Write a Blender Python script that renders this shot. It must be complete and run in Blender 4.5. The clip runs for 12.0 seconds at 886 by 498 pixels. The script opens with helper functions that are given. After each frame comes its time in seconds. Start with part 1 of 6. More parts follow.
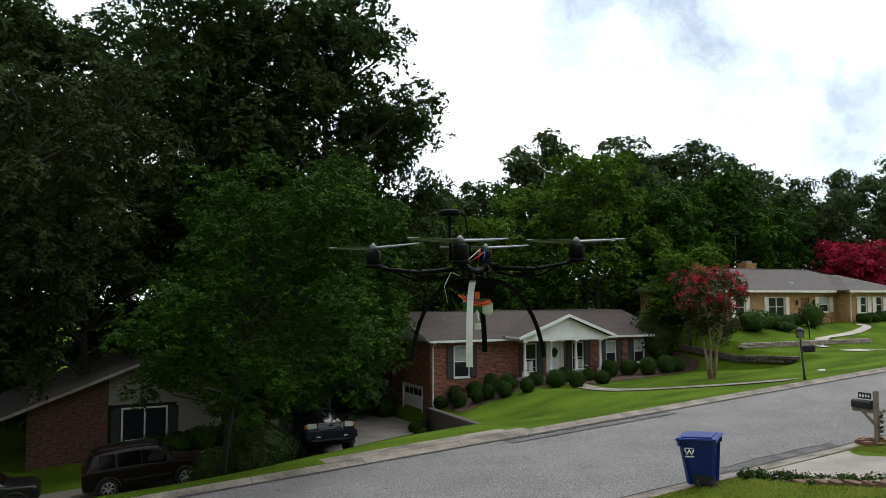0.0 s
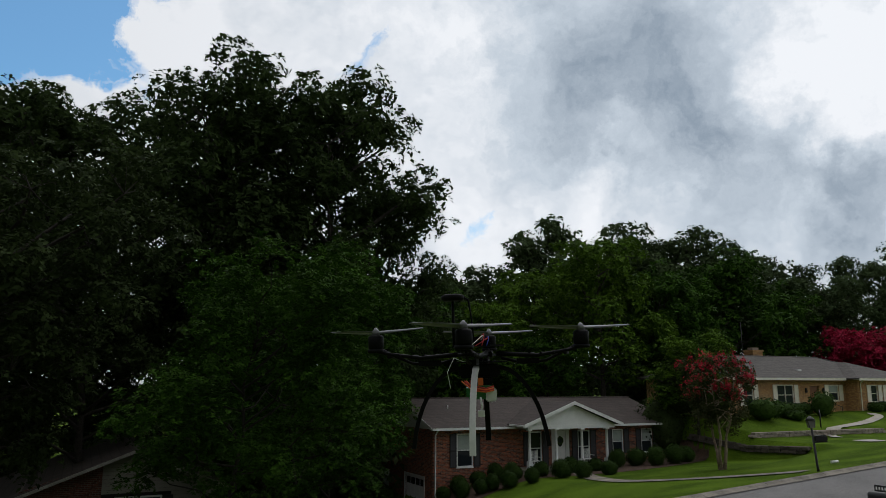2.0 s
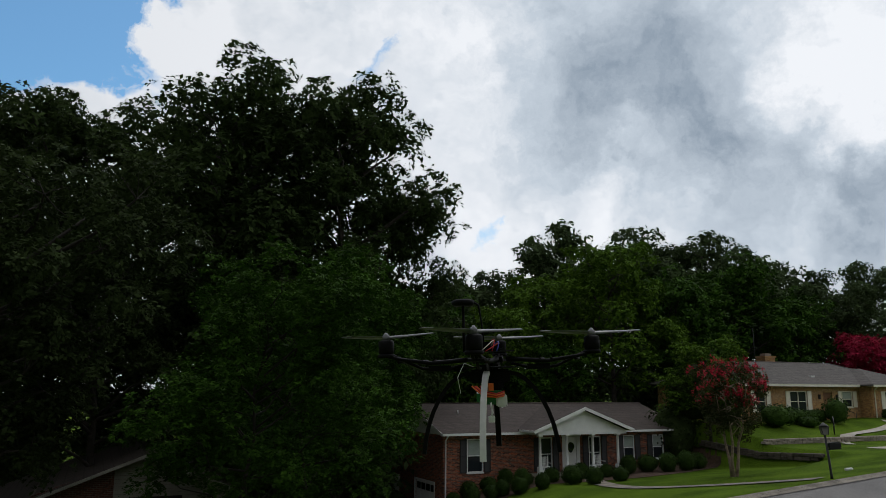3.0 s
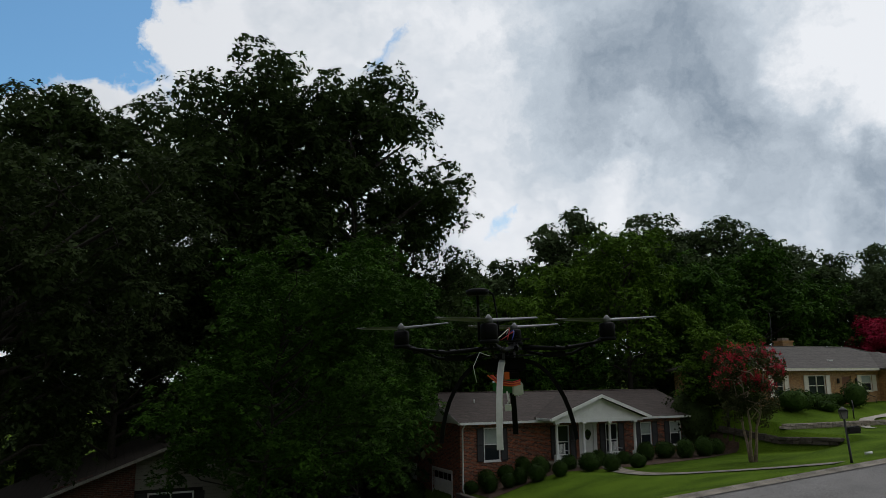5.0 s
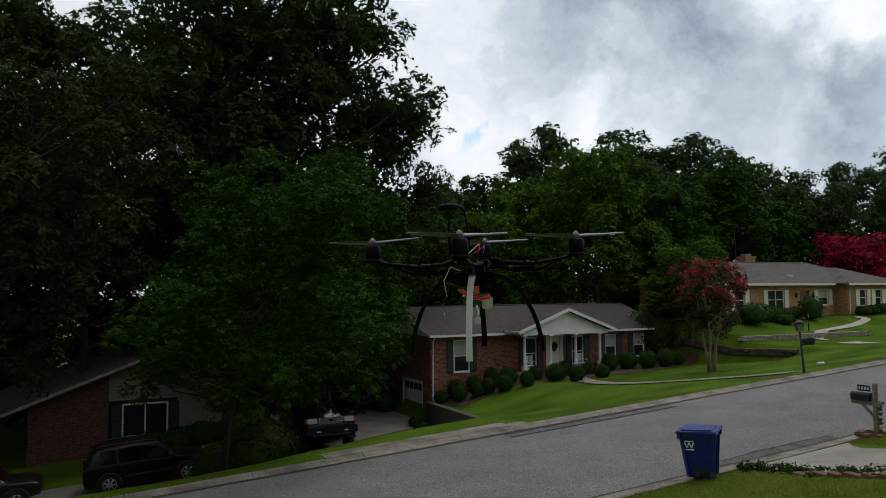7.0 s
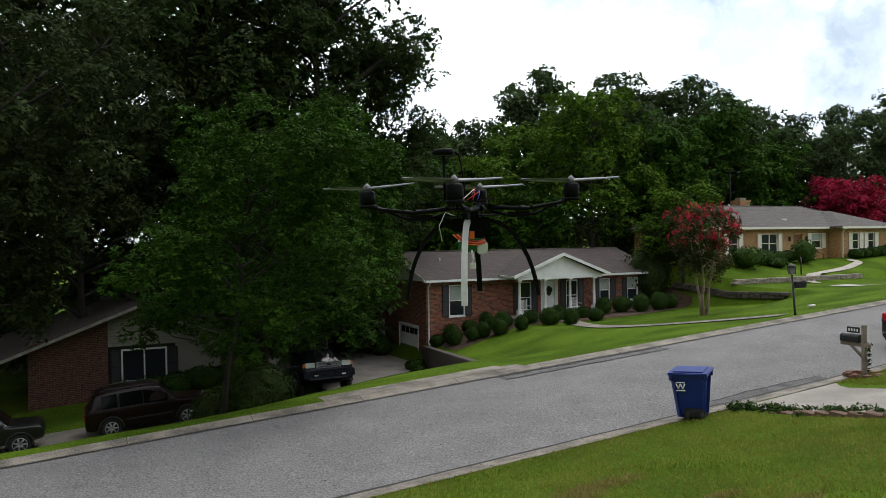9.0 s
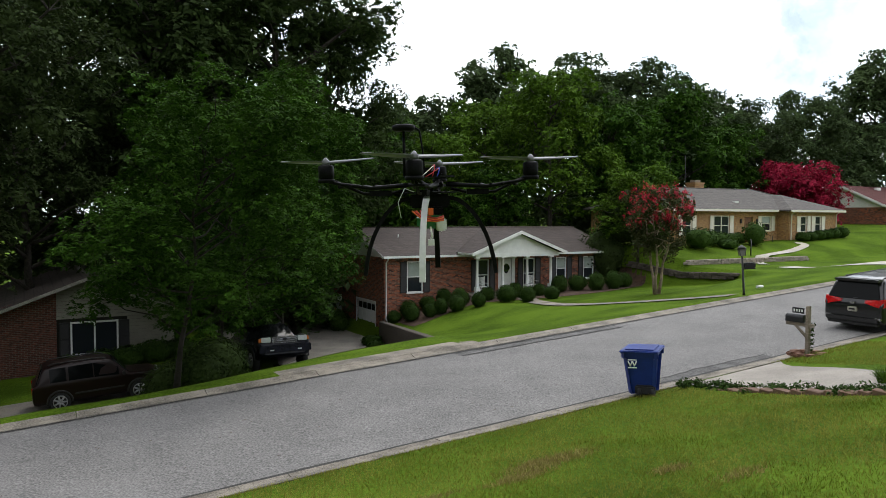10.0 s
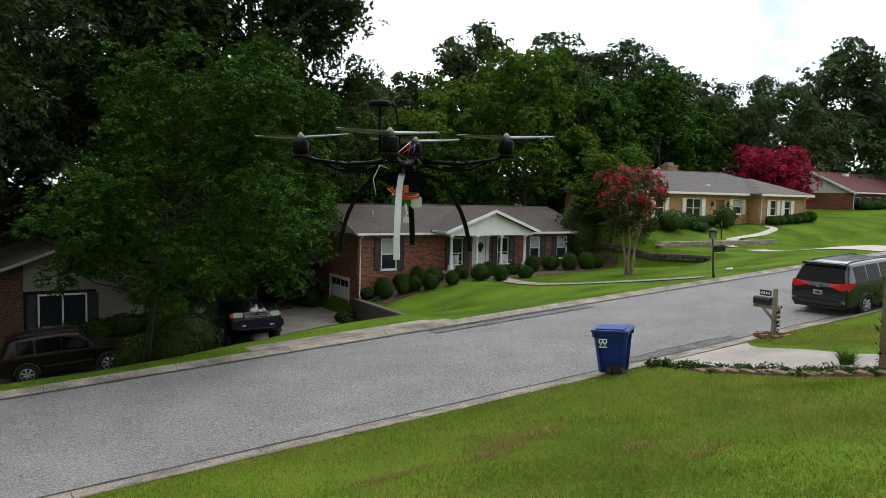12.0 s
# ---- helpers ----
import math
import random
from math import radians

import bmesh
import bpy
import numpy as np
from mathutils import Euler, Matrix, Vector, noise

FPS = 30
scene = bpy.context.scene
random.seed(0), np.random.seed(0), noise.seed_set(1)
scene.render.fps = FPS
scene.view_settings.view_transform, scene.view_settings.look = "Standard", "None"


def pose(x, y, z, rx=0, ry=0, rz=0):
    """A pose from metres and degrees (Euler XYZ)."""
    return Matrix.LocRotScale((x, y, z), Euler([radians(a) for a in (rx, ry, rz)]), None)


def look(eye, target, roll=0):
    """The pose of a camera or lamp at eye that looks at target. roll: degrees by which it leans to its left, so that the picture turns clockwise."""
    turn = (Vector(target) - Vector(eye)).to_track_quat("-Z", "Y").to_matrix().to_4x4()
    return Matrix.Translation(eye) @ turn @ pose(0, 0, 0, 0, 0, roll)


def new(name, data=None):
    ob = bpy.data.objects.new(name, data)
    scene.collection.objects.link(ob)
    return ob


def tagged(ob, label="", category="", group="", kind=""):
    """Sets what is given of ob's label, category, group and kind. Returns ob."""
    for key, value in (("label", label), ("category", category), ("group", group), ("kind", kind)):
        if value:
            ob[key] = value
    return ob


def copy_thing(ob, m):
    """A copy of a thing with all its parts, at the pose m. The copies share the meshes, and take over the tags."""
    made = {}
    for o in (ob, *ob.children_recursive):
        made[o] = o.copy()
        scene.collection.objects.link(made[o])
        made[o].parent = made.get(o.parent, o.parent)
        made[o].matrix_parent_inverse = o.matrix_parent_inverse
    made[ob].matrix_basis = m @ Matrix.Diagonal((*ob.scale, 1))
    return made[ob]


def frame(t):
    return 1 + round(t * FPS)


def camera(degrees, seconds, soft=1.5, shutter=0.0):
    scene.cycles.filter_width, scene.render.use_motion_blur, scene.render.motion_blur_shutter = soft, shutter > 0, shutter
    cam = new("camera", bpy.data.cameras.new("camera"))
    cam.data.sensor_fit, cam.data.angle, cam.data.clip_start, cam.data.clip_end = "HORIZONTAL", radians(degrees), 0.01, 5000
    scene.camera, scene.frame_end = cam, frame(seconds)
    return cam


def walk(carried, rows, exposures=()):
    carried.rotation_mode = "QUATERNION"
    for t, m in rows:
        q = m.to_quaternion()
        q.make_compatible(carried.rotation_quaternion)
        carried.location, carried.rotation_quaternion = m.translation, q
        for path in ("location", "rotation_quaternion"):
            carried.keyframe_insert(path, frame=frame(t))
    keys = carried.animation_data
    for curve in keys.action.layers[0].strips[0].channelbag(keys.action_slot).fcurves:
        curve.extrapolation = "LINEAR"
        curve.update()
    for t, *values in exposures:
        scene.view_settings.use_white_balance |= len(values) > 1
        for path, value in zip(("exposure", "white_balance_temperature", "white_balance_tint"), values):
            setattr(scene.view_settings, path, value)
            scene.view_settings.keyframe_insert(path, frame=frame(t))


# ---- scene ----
cam = camera(62.0, 12.0, soft=0.65)
# seconds, yaw, pitch, roll; the camera is held by hand at one spot, and heights count from it
ROWS = [
    (0.0, 5.52, 3.90, 0.19),
    (0.5, 4.22, 7.62, 0.83),
    (1.0, 5.38, 10.49, -1.17),
    (1.5, 5.54, 10.52, -0.76),
    (2.0, 5.75, 10.48, -0.10),
    (2.5, 5.42, 10.36, -0.16),
    (3.0, 6.53, 10.87, -0.28),
    (5.0, 7.75, 10.08, 0.52),
    (5.5, 6.03, 8.68, 0.54),
    (6.0, 5.08, 6.50, 0.88),
    (6.5, 6.16, 5.22, 0.80),
    (7.0, 5.49, 3.48, 0.46),
    (9.0, 5.12, -0.77, 0.74),
    (9.5, 4.15, -0.86, 0.22),
    (10.0, 1.93, -2.61, -0.31),
    (10.5, -0.38, -4.23, -0.66),
    (11.0, -1.12, -3.86, -0.29),
    (11.5, -0.02, -3.42, -0.79),
    (12.0, 0.00, -4.30, -1.37),
]
STOPS = [(0, -0.52), (0.5, -1.05), (1.0, -1.42), (1.6, -1.6), (3.0, -1.6), (5.5, -1.7), (6.8, -1.55), (9.0, -0.58), (10.0, -0.32), (12.0, -0.25)]
walk(cam, [(t, pose(0, 0, 0, 90 + p, r, y)) for t, y, p, r in ROWS], [(t, e, 6250, 10) for t, e in STOPS])

# ---- world and sun ----
SUN_EL, SUN_AZ = radians(62), radians(25)
world = bpy.data.worlds.new("sky")
scene.world = world
world.use_nodes = True


def link(nt, a, b):
    nt.links.new(a, b)


def sky():
    nt = world.node_tree
    nt.nodes.clear()
    N = nt.nodes.new
    out, bg = N("ShaderNodeOutputWorld"), N("ShaderNodeBackground")
    clear = N("ShaderNodeTexSky")
    clear.sky_type, clear.sun_disc = "NISHITA", False
    clear.sun_elevation, clear.sun_rotation = SUN_EL, SUN_AZ
    gain = N("ShaderNodeVectorMath")
    gain.operation = "SCALE"
    gain.inputs["Scale"].default_value = 3.6
    azure = N("ShaderNodeVectorMath")
    azure.operation = "MULTIPLY"
    azure.inputs[1].default_value = (0.72, 1.05, 1.12)
    link(nt, clear.outputs[0], azure.inputs[0])
    link(nt, azure.outputs[0], gain.inputs[0])
    co = N("ShaderNodeTexCoord")

    def noise_at(scale, detail, rough, at):
        n = N("ShaderNodeTexNoise")
        n.inputs["Scale"].default_value, n.inputs["Detail"].default_value, n.inputs["Roughness"].default_value = scale, detail, rough
        link(nt, at, n.inputs[0])
        return n

    def vec(op, a, b):
        v = N("ShaderNodeVectorMath")
        v.operation = op
        for k, q in enumerate((a, b)):
            if isinstance(q, tuple):
                v.inputs[k].default_value = q
            elif isinstance(q, float):
                v.inputs["Scale"].default_value = q
            else:
                link(nt, q, v.inputs[k])
        return v.outputs[0]

    def calc(op, a, b, c=0.0):
        m = N("ShaderNodeMath")
        m.operation = op
        m.inputs[2].default_value = c
        for k, v in enumerate((a, b)):
            if isinstance(v, (int, float)):
                m.inputs[k].default_value = v
            else:
                link(nt, v, m.inputs[k])
        return m.outputs[0]

    # the clouds' outlines billow: directions are bent by noise before they are compared
    bend = noise_at(5.5, 7, 0.6, co.outputs["Generated"])
    bent = vec("ADD", co.outputs["Generated"], vec("SCALE", vec("SUBTRACT", bend.outputs["Color"], (0.5, 0.5, 0.5)), 0.34))

    def blob(az, el, inner, outer):
        d = N("ShaderNodeVectorMath")
        d.operation = "DISTANCE"
        a, e = radians(az), radians(el)
        d.inputs[1].default_value = (math.sin(a) * math.cos(e), math.cos(a) * math.cos(e), math.sin(e))
        link(nt, bent, d.inputs[0])
        m = N("ShaderNodeMapRange")
        m.interpolation_type = "SMOOTHSTEP"
        for i, v in enumerate((inner, outer, 1.0, 0.0)):
            m.inputs[i + 1].default_value = v
        link(nt, d.outputs["Value"], m.inputs[0])
        return m.outputs[0]

    def total(*parts):
        out_ = parts[0]
        for p in parts[1:]:
            out_ = calc("ADD", out_, p)
        return out_
    # openings of blue between the clouds
    cover = noise_at(4.2, 10, 0.6, bent)
    gaps = total(calc("MULTIPLY", blob(-14.2, 25.2, 0.0, 0.10), 0.85), blob(-40, 25, 0.06, 0.22), calc("MULTIPLY", blob(-5.0, 13.4, 0.01, 0.09), 0.62), calc("MULTIPLY", blob(-30, 33, 0.02, 0.14), 0.7))
    thick = calc("SUBTRACT", calc("MULTIPLY_ADD", cover.outputs[0], 2.2, -0.35), calc("MULTIPLY", gaps, 0.75))
    ramp = N("ShaderNodeValToRGB")
    ramp.color_ramp.elements[0].position, ramp.color_ramp.elements[1].position = 0.16, 0.34
    link(nt, thick, ramp.inputs[0])
    # grey undersides: a broad one across the view, smaller ones low down
    folds = noise_at(4.0, 9, 0.58, bent)
    puffs = noise_at(11.0, 8, 0.6, bent)
    belly = total(calc("MULTIPLY", blob(13, 18.5, 0.02, 0.25), 0.62), calc("MULTIPLY", blob(6, 27, 0.03, 0.24), 0.42), calc("MULTIPLY", blob(25, 19.5, 0.02, 0.13), -0.5), calc("MULTIPLY", blob(26, 13.0, 0.02, 0.16), 0.55), calc("MULTIPLY", blob(-30, 29, 0.02, 0.16), 0.3),
                  calc("MULTIPLY_ADD", folds.outputs[0], 1.3, -0.58), calc("MULTIPLY_ADD", puffs.outputs[0], 0.55, -0.27))
    tone = N("ShaderNodeValToRGB")
    tone.color_ramp.elements[0].position, tone.color_ramp.elements[1].position = 0.06, 0.95
    tone.color_ramp.elements[0].color, tone.color_ramp.elements[1].color = (2.85, 2.87, 2.9, 1), (0.82, 1.0, 1.2, 1)
    mid = tone.color_ramp.elements.new(0.45)
    mid.color = (1.8, 1.98, 2.15, 1)
    link(nt, belly, tone.inputs[0])
    mix = N("ShaderNodeMix")
    mix.data_type = "RGBA"
    link(nt, ramp.outputs[0], mix.inputs[0])
    link(nt, gain.outputs[0], mix.inputs[6])
    up = N("ShaderNodeVectorMath")
    up.operation = "SCALE"
    toward = N("ShaderNodeVectorMath")
    toward.operation = "DOT_PRODUCT"
    toward.inputs[1].default_value = (math.sin(SUN_AZ) * 0.8, math.cos(SUN_AZ) * 0.8, 0.3)
    link(nt, co.outputs["Generated"], toward.inputs[0])
    side = N("ShaderNodeMapRange")
    for i, v in enumerate((-0.75, 0.8, 3.2, 9.6)):
        side.inputs[i + 1].default_value = v
    link(nt, toward.outputs["Value"], side.inputs[0])
    link(nt, side.outputs[0], up.inputs["Scale"])
    link(nt, tone.outputs[0], up.inputs[0])
    link(nt, up.outputs[0], mix.inputs[7])
    link(nt, mix.outputs[2], bg.inputs[0])
    bg.inputs[1].default_value = 0.1
    link(nt, bg.outputs[0], out.inputs[0])


sky()
sun = new("sun", bpy.data.lights.new("sun", "SUN"))
sun.data.energy, sun.data.angle, sun.data.color = 1.1, radians(15), (1.0, 0.95, 0.87)
sun.matrix_world = look((60 * math.cos(SUN_EL) * math.sin(SUN_AZ), 60 * math.cos(SUN_EL) * math.cos(SUN_AZ), 60 * math.sin(SUN_EL)), (0, 0, 0))
scene.view_settings.exposure = 0.0

# ---- materials ----
MATS = {}


def mat(name, base, rough=0.7, metal=0.0, vary=0.25, scale=3.0, fine=40.0, bump=0.15, depth=0.01, island=0.0, obj=0.0, clear=0.0, spec=0.5, through_light=0.0, stain=None, broad=1.0):
    """A surface with variation at two scales, fine relief and, where asked, a tone per piece."""
    if name in MATS:
        return MATS[name]
    m = bpy.data.materials.new(name)
    m.use_nodes = True
    nt = m.node_tree
    N, b = nt.nodes.new, nt.nodes["Principled BSDF"]
    co = N("ShaderNodeTexCoord")
    big, small = N("ShaderNodeTexNoise"), N("ShaderNodeTexNoise")
    for n, s, d in ((big, scale, 5), (small, fine, 3)):
        n.inputs["Scale"].default_value, n.inputs["Detail"].default_value = s, d
        link(nt, co.outputs["Object"], n.inputs[0])
    add = N("ShaderNodeMath")
    add.operation = "MULTIPLY_ADD"
    add.inputs[1].default_value = broad
    link(nt, big.outputs[0], add.inputs[0])
    link(nt, small.outputs[0], add.inputs[2])
    last = add.outputs[0]
    for amount, node, sock in ((island, "ShaderNodeNewGeometry", "Random Per Island"), (obj, "ShaderNodeObjectInfo", "Random")):
        if amount:
            g, k = N(node), N("ShaderNodeMath")
            k.operation = "MULTIPLY_ADD"
            k.inputs[1].default_value = amount
            link(nt, g.outputs[sock], k.inputs[0])
            link(nt, last, k.inputs[2])
            last = k.outputs[0]
    lo, hi = 0.3 + 0.5 * broad, 0.7 + 0.5 * broad + island + obj
    r = N("ShaderNodeMapRange")
    for i, v in enumerate((lo, hi, 0.0, 1.0)):
        r.inputs[i + 1].default_value = v
    link(nt, last, r.inputs[0])
    mix = N("ShaderNodeMix")
    mix.data_type = "RGBA"
    mix.inputs[6].default_value = (*[max(0, c * (1 - vary)) for c in base], 1)
    mix.inputs[7].default_value = (*[min(1, c * (1 + vary)) for c in (stain or base)], 1)
    link(nt, r.outputs[0], mix.inputs[0])
    link(nt, mix.outputs[2], b.inputs["Base Color"])
    b.inputs["Roughness"].default_value, b.inputs["Metallic"].default_value = rough, metal
    b.inputs["Coat Weight"].default_value = clear
    b.inputs["Specular IOR Level"].default_value = spec
    if bump:
        bp = N("ShaderNodeBump")
        bp.inputs["Strength"].default_value, bp.inputs["Distance"].default_value = bump, depth
        link(nt, small.outputs[0], bp.inputs["Height"])
        link(nt, bp.outputs[0], b.inputs["Normal"])
    if through_light:
        tr, ms = N("ShaderNodeBsdfTranslucent"), N("ShaderNodeMixShader")
        ms.inputs[0].default_value = through_light
        link(nt, mix.outputs[2], tr.inputs[0])
        link(nt, b.outputs[0], ms.inputs[1])
        link(nt, tr.outputs[0], ms.inputs[2])
        link(nt, ms.outputs[0], nt.nodes["Material Output"].inputs[0])
    MATS[name] = m
    return m


def brickwork(name, a, b_, mortar, w=0.215, h=0.075):
    m = bpy.data.materials.new(name)
    m.use_nodes = True
    nt = m.node_tree
    N, b = nt.nodes.new, nt.nodes["Principled BSDF"]
    co, sep, su, com = N("ShaderNodeTexCoord"), N("ShaderNodeSeparateXYZ"), N("ShaderNodeMath"), N("ShaderNodeCombineXYZ")
    link(nt, co.outputs["Object"], sep.inputs[0])
    su.operation = "ADD"
    link(nt, sep.outputs[0], su.inputs[0])
    link(nt, sep.outputs[1], su.inputs[1])
    link(nt, su.outputs[0], com.inputs[0])
    link(nt, sep.outputs[2], com.inputs[1])
    br = N("ShaderNodeTexBrick")
    br.inputs["Color1"].default_value, br.inputs["Color2"].default_value, br.inputs["Mortar"].default_value = (*a, 1), (*b_, 1), (*mortar, 1)
    br.inputs["Scale"].default_value, br.inputs["Brick Width"].default_value, br.inputs["Row Height"].default_value = 1.0, w, h
    br.inputs["Mortar Size"].default_value = 0.009
    link(nt, com.outputs[0], br.inputs[0])
    no, mx = N("ShaderNodeTexNoise"), N("ShaderNodeMix")
    no.inputs["Scale"].default_value, no.inputs["Detail"].default_value = 7.5, 8
    link(nt, com.outputs[0], no.inputs[0])
    mx.data_type, mx.blend_type = "RGBA", "OVERLAY"
    mx.inputs[0].default_value = 0.95
    link(nt, br.outputs[0], mx.inputs[6])
    link(nt, no.outputs[0], mx.inputs[7])
    link(nt, mx.outputs[2], b.inputs["Base Color"])
    bp = N("ShaderNodeBump")
    bp.inputs["Strength"].default_value, bp.inputs["Distance"].default_value = 0.6, 0.01
    bp.invert = True
    link(nt, br.outputs["Fac"], bp.inputs["Height"])
    link(nt, bp.outputs[0], b.inputs["Normal"])
    b.inputs["Roughness"].default_value = 0.85
    return m


def shingle(name, base):
    """Asphalt shingles: rows of tabs with a tone each."""
    m = brickwork(name, [c * 1.15 for c in base], [c * 0.85 for c in base], [c * 0.6 for c in base], 0.33, 0.14)
    return m


def glass(name, tint=(0.02, 0.025, 0.03), rough=0.04):
    m = bpy.data.materials.new(name)
    m.use_nodes = True
    b = m.node_tree.nodes["Principled BSDF"]
    b.inputs["Base Color"].default_value = (*tint, 1)
    b.inputs["Roughness"].default_value = rough
    b.inputs["Specular IOR Level"].default_value = 0.4
    return m


RED_BRICK = brickwork("red_brick", (0.36, 0.095, 0.036), (0.045, 0.018, 0.014), (0.22, 0.17, 0.13))
TAN_BRICK = brickwork("tan_brick", (0.46, 0.25, 0.085), (0.28, 0.135, 0.045), (0.36, 0.27, 0.17))
# the gable house's brick: the trees' shade is put into its colour
SHADED_BRICK = brickwork("red_brick_with_shade", (0.14, 0.04, 0.026), (0.07, 0.023, 0.017), (0.15, 0.12, 0.10))
ROOF_BROWN = shingle("brown_shingles", (0.058, 0.043, 0.037))
ROOF_GREY = shingle("grey_shingles", (0.088, 0.078, 0.071))
ROOF_RED = shingle("red_shingles", (0.085, 0.02, 0.018))
WHITE = mat("white_paint", (0.78, 0.79, 0.77), 0.5, vary=0.06, bump=0.03)
CREAM = mat("cream_paint", (0.74, 0.70, 0.58), 0.5, vary=0.06, bump=0.03)
SHUTTER = mat("black_shutter_paint", (0.012, 0.012, 0.014), 0.55, vary=0.3)
PANE = glass("window_glass")
BLIND = mat("pale_blind", (0.35, 0.40, 0.36), 0.7, vary=0.1)
GRASS = mat("lawn_grass", (0.057, 0.106, 0.008), 0.9, vary=0.28, scale=0.35, fine=15, bump=0.8, depth=0.05, stain=(0.082, 0.135, 0.011), spec=0.03)
BLADES = mat("grass_blades", (0.155, 0.215, 0.017), 0.8, vary=0.25, scale=0.5, fine=1.2, bump=0, island=0.35, stain=(0.27, 0.25, 0.06), through_light=0.25, spec=0.05)
ASPHALT = mat("worn_asphalt", (0.142, 0.137, 0.134), 0.92, vary=0.36, scale=0.7, fine=24, bump=0.9, depth=0.02, broad=0.3, stain=(0.20, 0.192, 0.185))
CONCRETE = mat("weathered_concrete", (0.215, 0.19, 0.155), 0.9, vary=0.5, scale=1.6, fine=30, bump=0.5)
PALE_CONCRETE = mat("pale_concrete", (0.42, 0.385, 0.33), 0.88, vary=0.15, scale=1.0, fine=40, bump=0.2)
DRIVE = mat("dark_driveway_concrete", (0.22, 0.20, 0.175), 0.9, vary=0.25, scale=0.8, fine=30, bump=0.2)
TAR = mat("dark_joint_tar", (0.03, 0.028, 0.025), 0.8, vary=0.3)
STONE = mat("rubble_stone", (0.27, 0.23, 0.19), 0.9, vary=0.4, scale=6, fine=30, bump=0.6, obj=0.8)
MULCH = mat("brown_mulch", (0.07, 0.04, 0.025), 0.95, vary=0.5, scale=5, fine=30, bump=1.0, depth=0.05)
BARK = mat("tree_bark", (0.04, 0.033, 0.028), 0.95, vary=0.4, scale=4, fine=18, bump=0.8, depth=0.03)
PALE_BARK = mat("smooth_pale_bark", (0.27, 0.20, 0.15), 0.8, vary=0.3, scale=6, fine=20, bump=0.3)


def leaf(name, base, hi, tl=0.1):
    return mat(name, base, 0.6, vary=0.4, scale=0.35, fine=1.7, bump=0, island=0.55, stain=hi, through_light=tl, spec=0.035)


OAK = leaf("oak_leaves", (0.020, 0.036, 0.011), (0.046, 0.072, 0.020), 0.3)
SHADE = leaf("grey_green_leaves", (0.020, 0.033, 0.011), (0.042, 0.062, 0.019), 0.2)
MAPLE = leaf("bright_green_leaves", (0.009, 0.028, 0.0032), (0.046, 0.105, 0.010), 0.16)
LIME = leaf("yellow_green_leaves", (0.034, 0.080, 0.008), (0.085, 0.155, 0.013), 0.2)
PINE = leaf("dark_wood_leaves", (0.034, 0.058, 0.024), (0.072, 0.105, 0.040), 0.32)
HEDGE = leaf("clipped_shrub_leaves", (0.018, 0.042, 0.008), (0.042, 0.078, 0.015), 0.1)
PINK = leaf("crimson_blossom", (0.16, 0.007, 0.022), (0.32, 0.018, 0.052), 0.12)
CORAL = leaf("red_blossom", (0.36, 0.016, 0.034), (0.52, 0.04, 0.07), 0.2)
MYRTLE = leaf("myrtle_leaves", (0.030, 0.052, 0.015), (0.065, 0.066, 0.026), 0.25)


# ---- helpers of this scene ----
TH = radians(31.5)
CU, SU = math.cos(TH), math.sin(TH)


def uv(u, v):
    """From metres along the street and across it to world x, y."""
    return u * CU - v * SU, u * SU + v * CU


def part(name, bm, material, parent=None, label=""):
    me = bpy.data.meshes.new(name)
    bm.normal_update()
    bm.to_mesh(me)
    bm.free()
    ob = new(name, me)
    if material:
        me.materials.append(material)
    if parent:
        ob.parent = parent
    if label:
        ob["label"] = label
    return ob


def soup(name, co, quads, material, parent=None):
    """A mesh of four-cornered faces from arrays."""
    me = bpy.data.meshes.new(name)
    n = len(quads)
    me.vertices.add(len(co))
    me.vertices.foreach_set("co", np.asarray(co, np.float32).ravel())
    me.loops.add(n * 4)
    me.loops.foreach_set("vertex_index", np.asarray(quads, np.int32).ravel())
    me.polygons.add(n)
    me.polygons.foreach_set("loop_start", np.arange(0, n * 4, 4, dtype=np.int32))
    me.update(calc_edges=True)
    me.materials.append(material)
    ob = new(name, me)
    if parent:
        ob.parent = parent
    return ob


def thing(name, m, label, category, group="", kind=""):
    ob = new(name)
    ob.matrix_world = m
    return tagged(ob, label, category, group, kind)


def box(bm, x0, y0, z0, x1, y1, z1, bevel=0.0):
    r = bmesh.ops.create_cube(bm, size=1)
    vs = r["verts"]
    for v in vs:
        v.co = Vector(((x0 + x1) / 2 + v.co.x * (x1 - x0), (y0 + y1) / 2 + v.co.y * (y1 - y0), (z0 + z1) / 2 + v.co.z * (z1 - z0)))
    if bevel:
        es = list({e for v in vs for e in v.link_edges})
        bmesh.ops.bevel(bm, geom=es, offset=bevel, segments=2, affect="EDGES")
    return bm


def B(*a, bevel=0.0):
    bm = bmesh.new()
    return box(bm, *a, bevel=bevel)


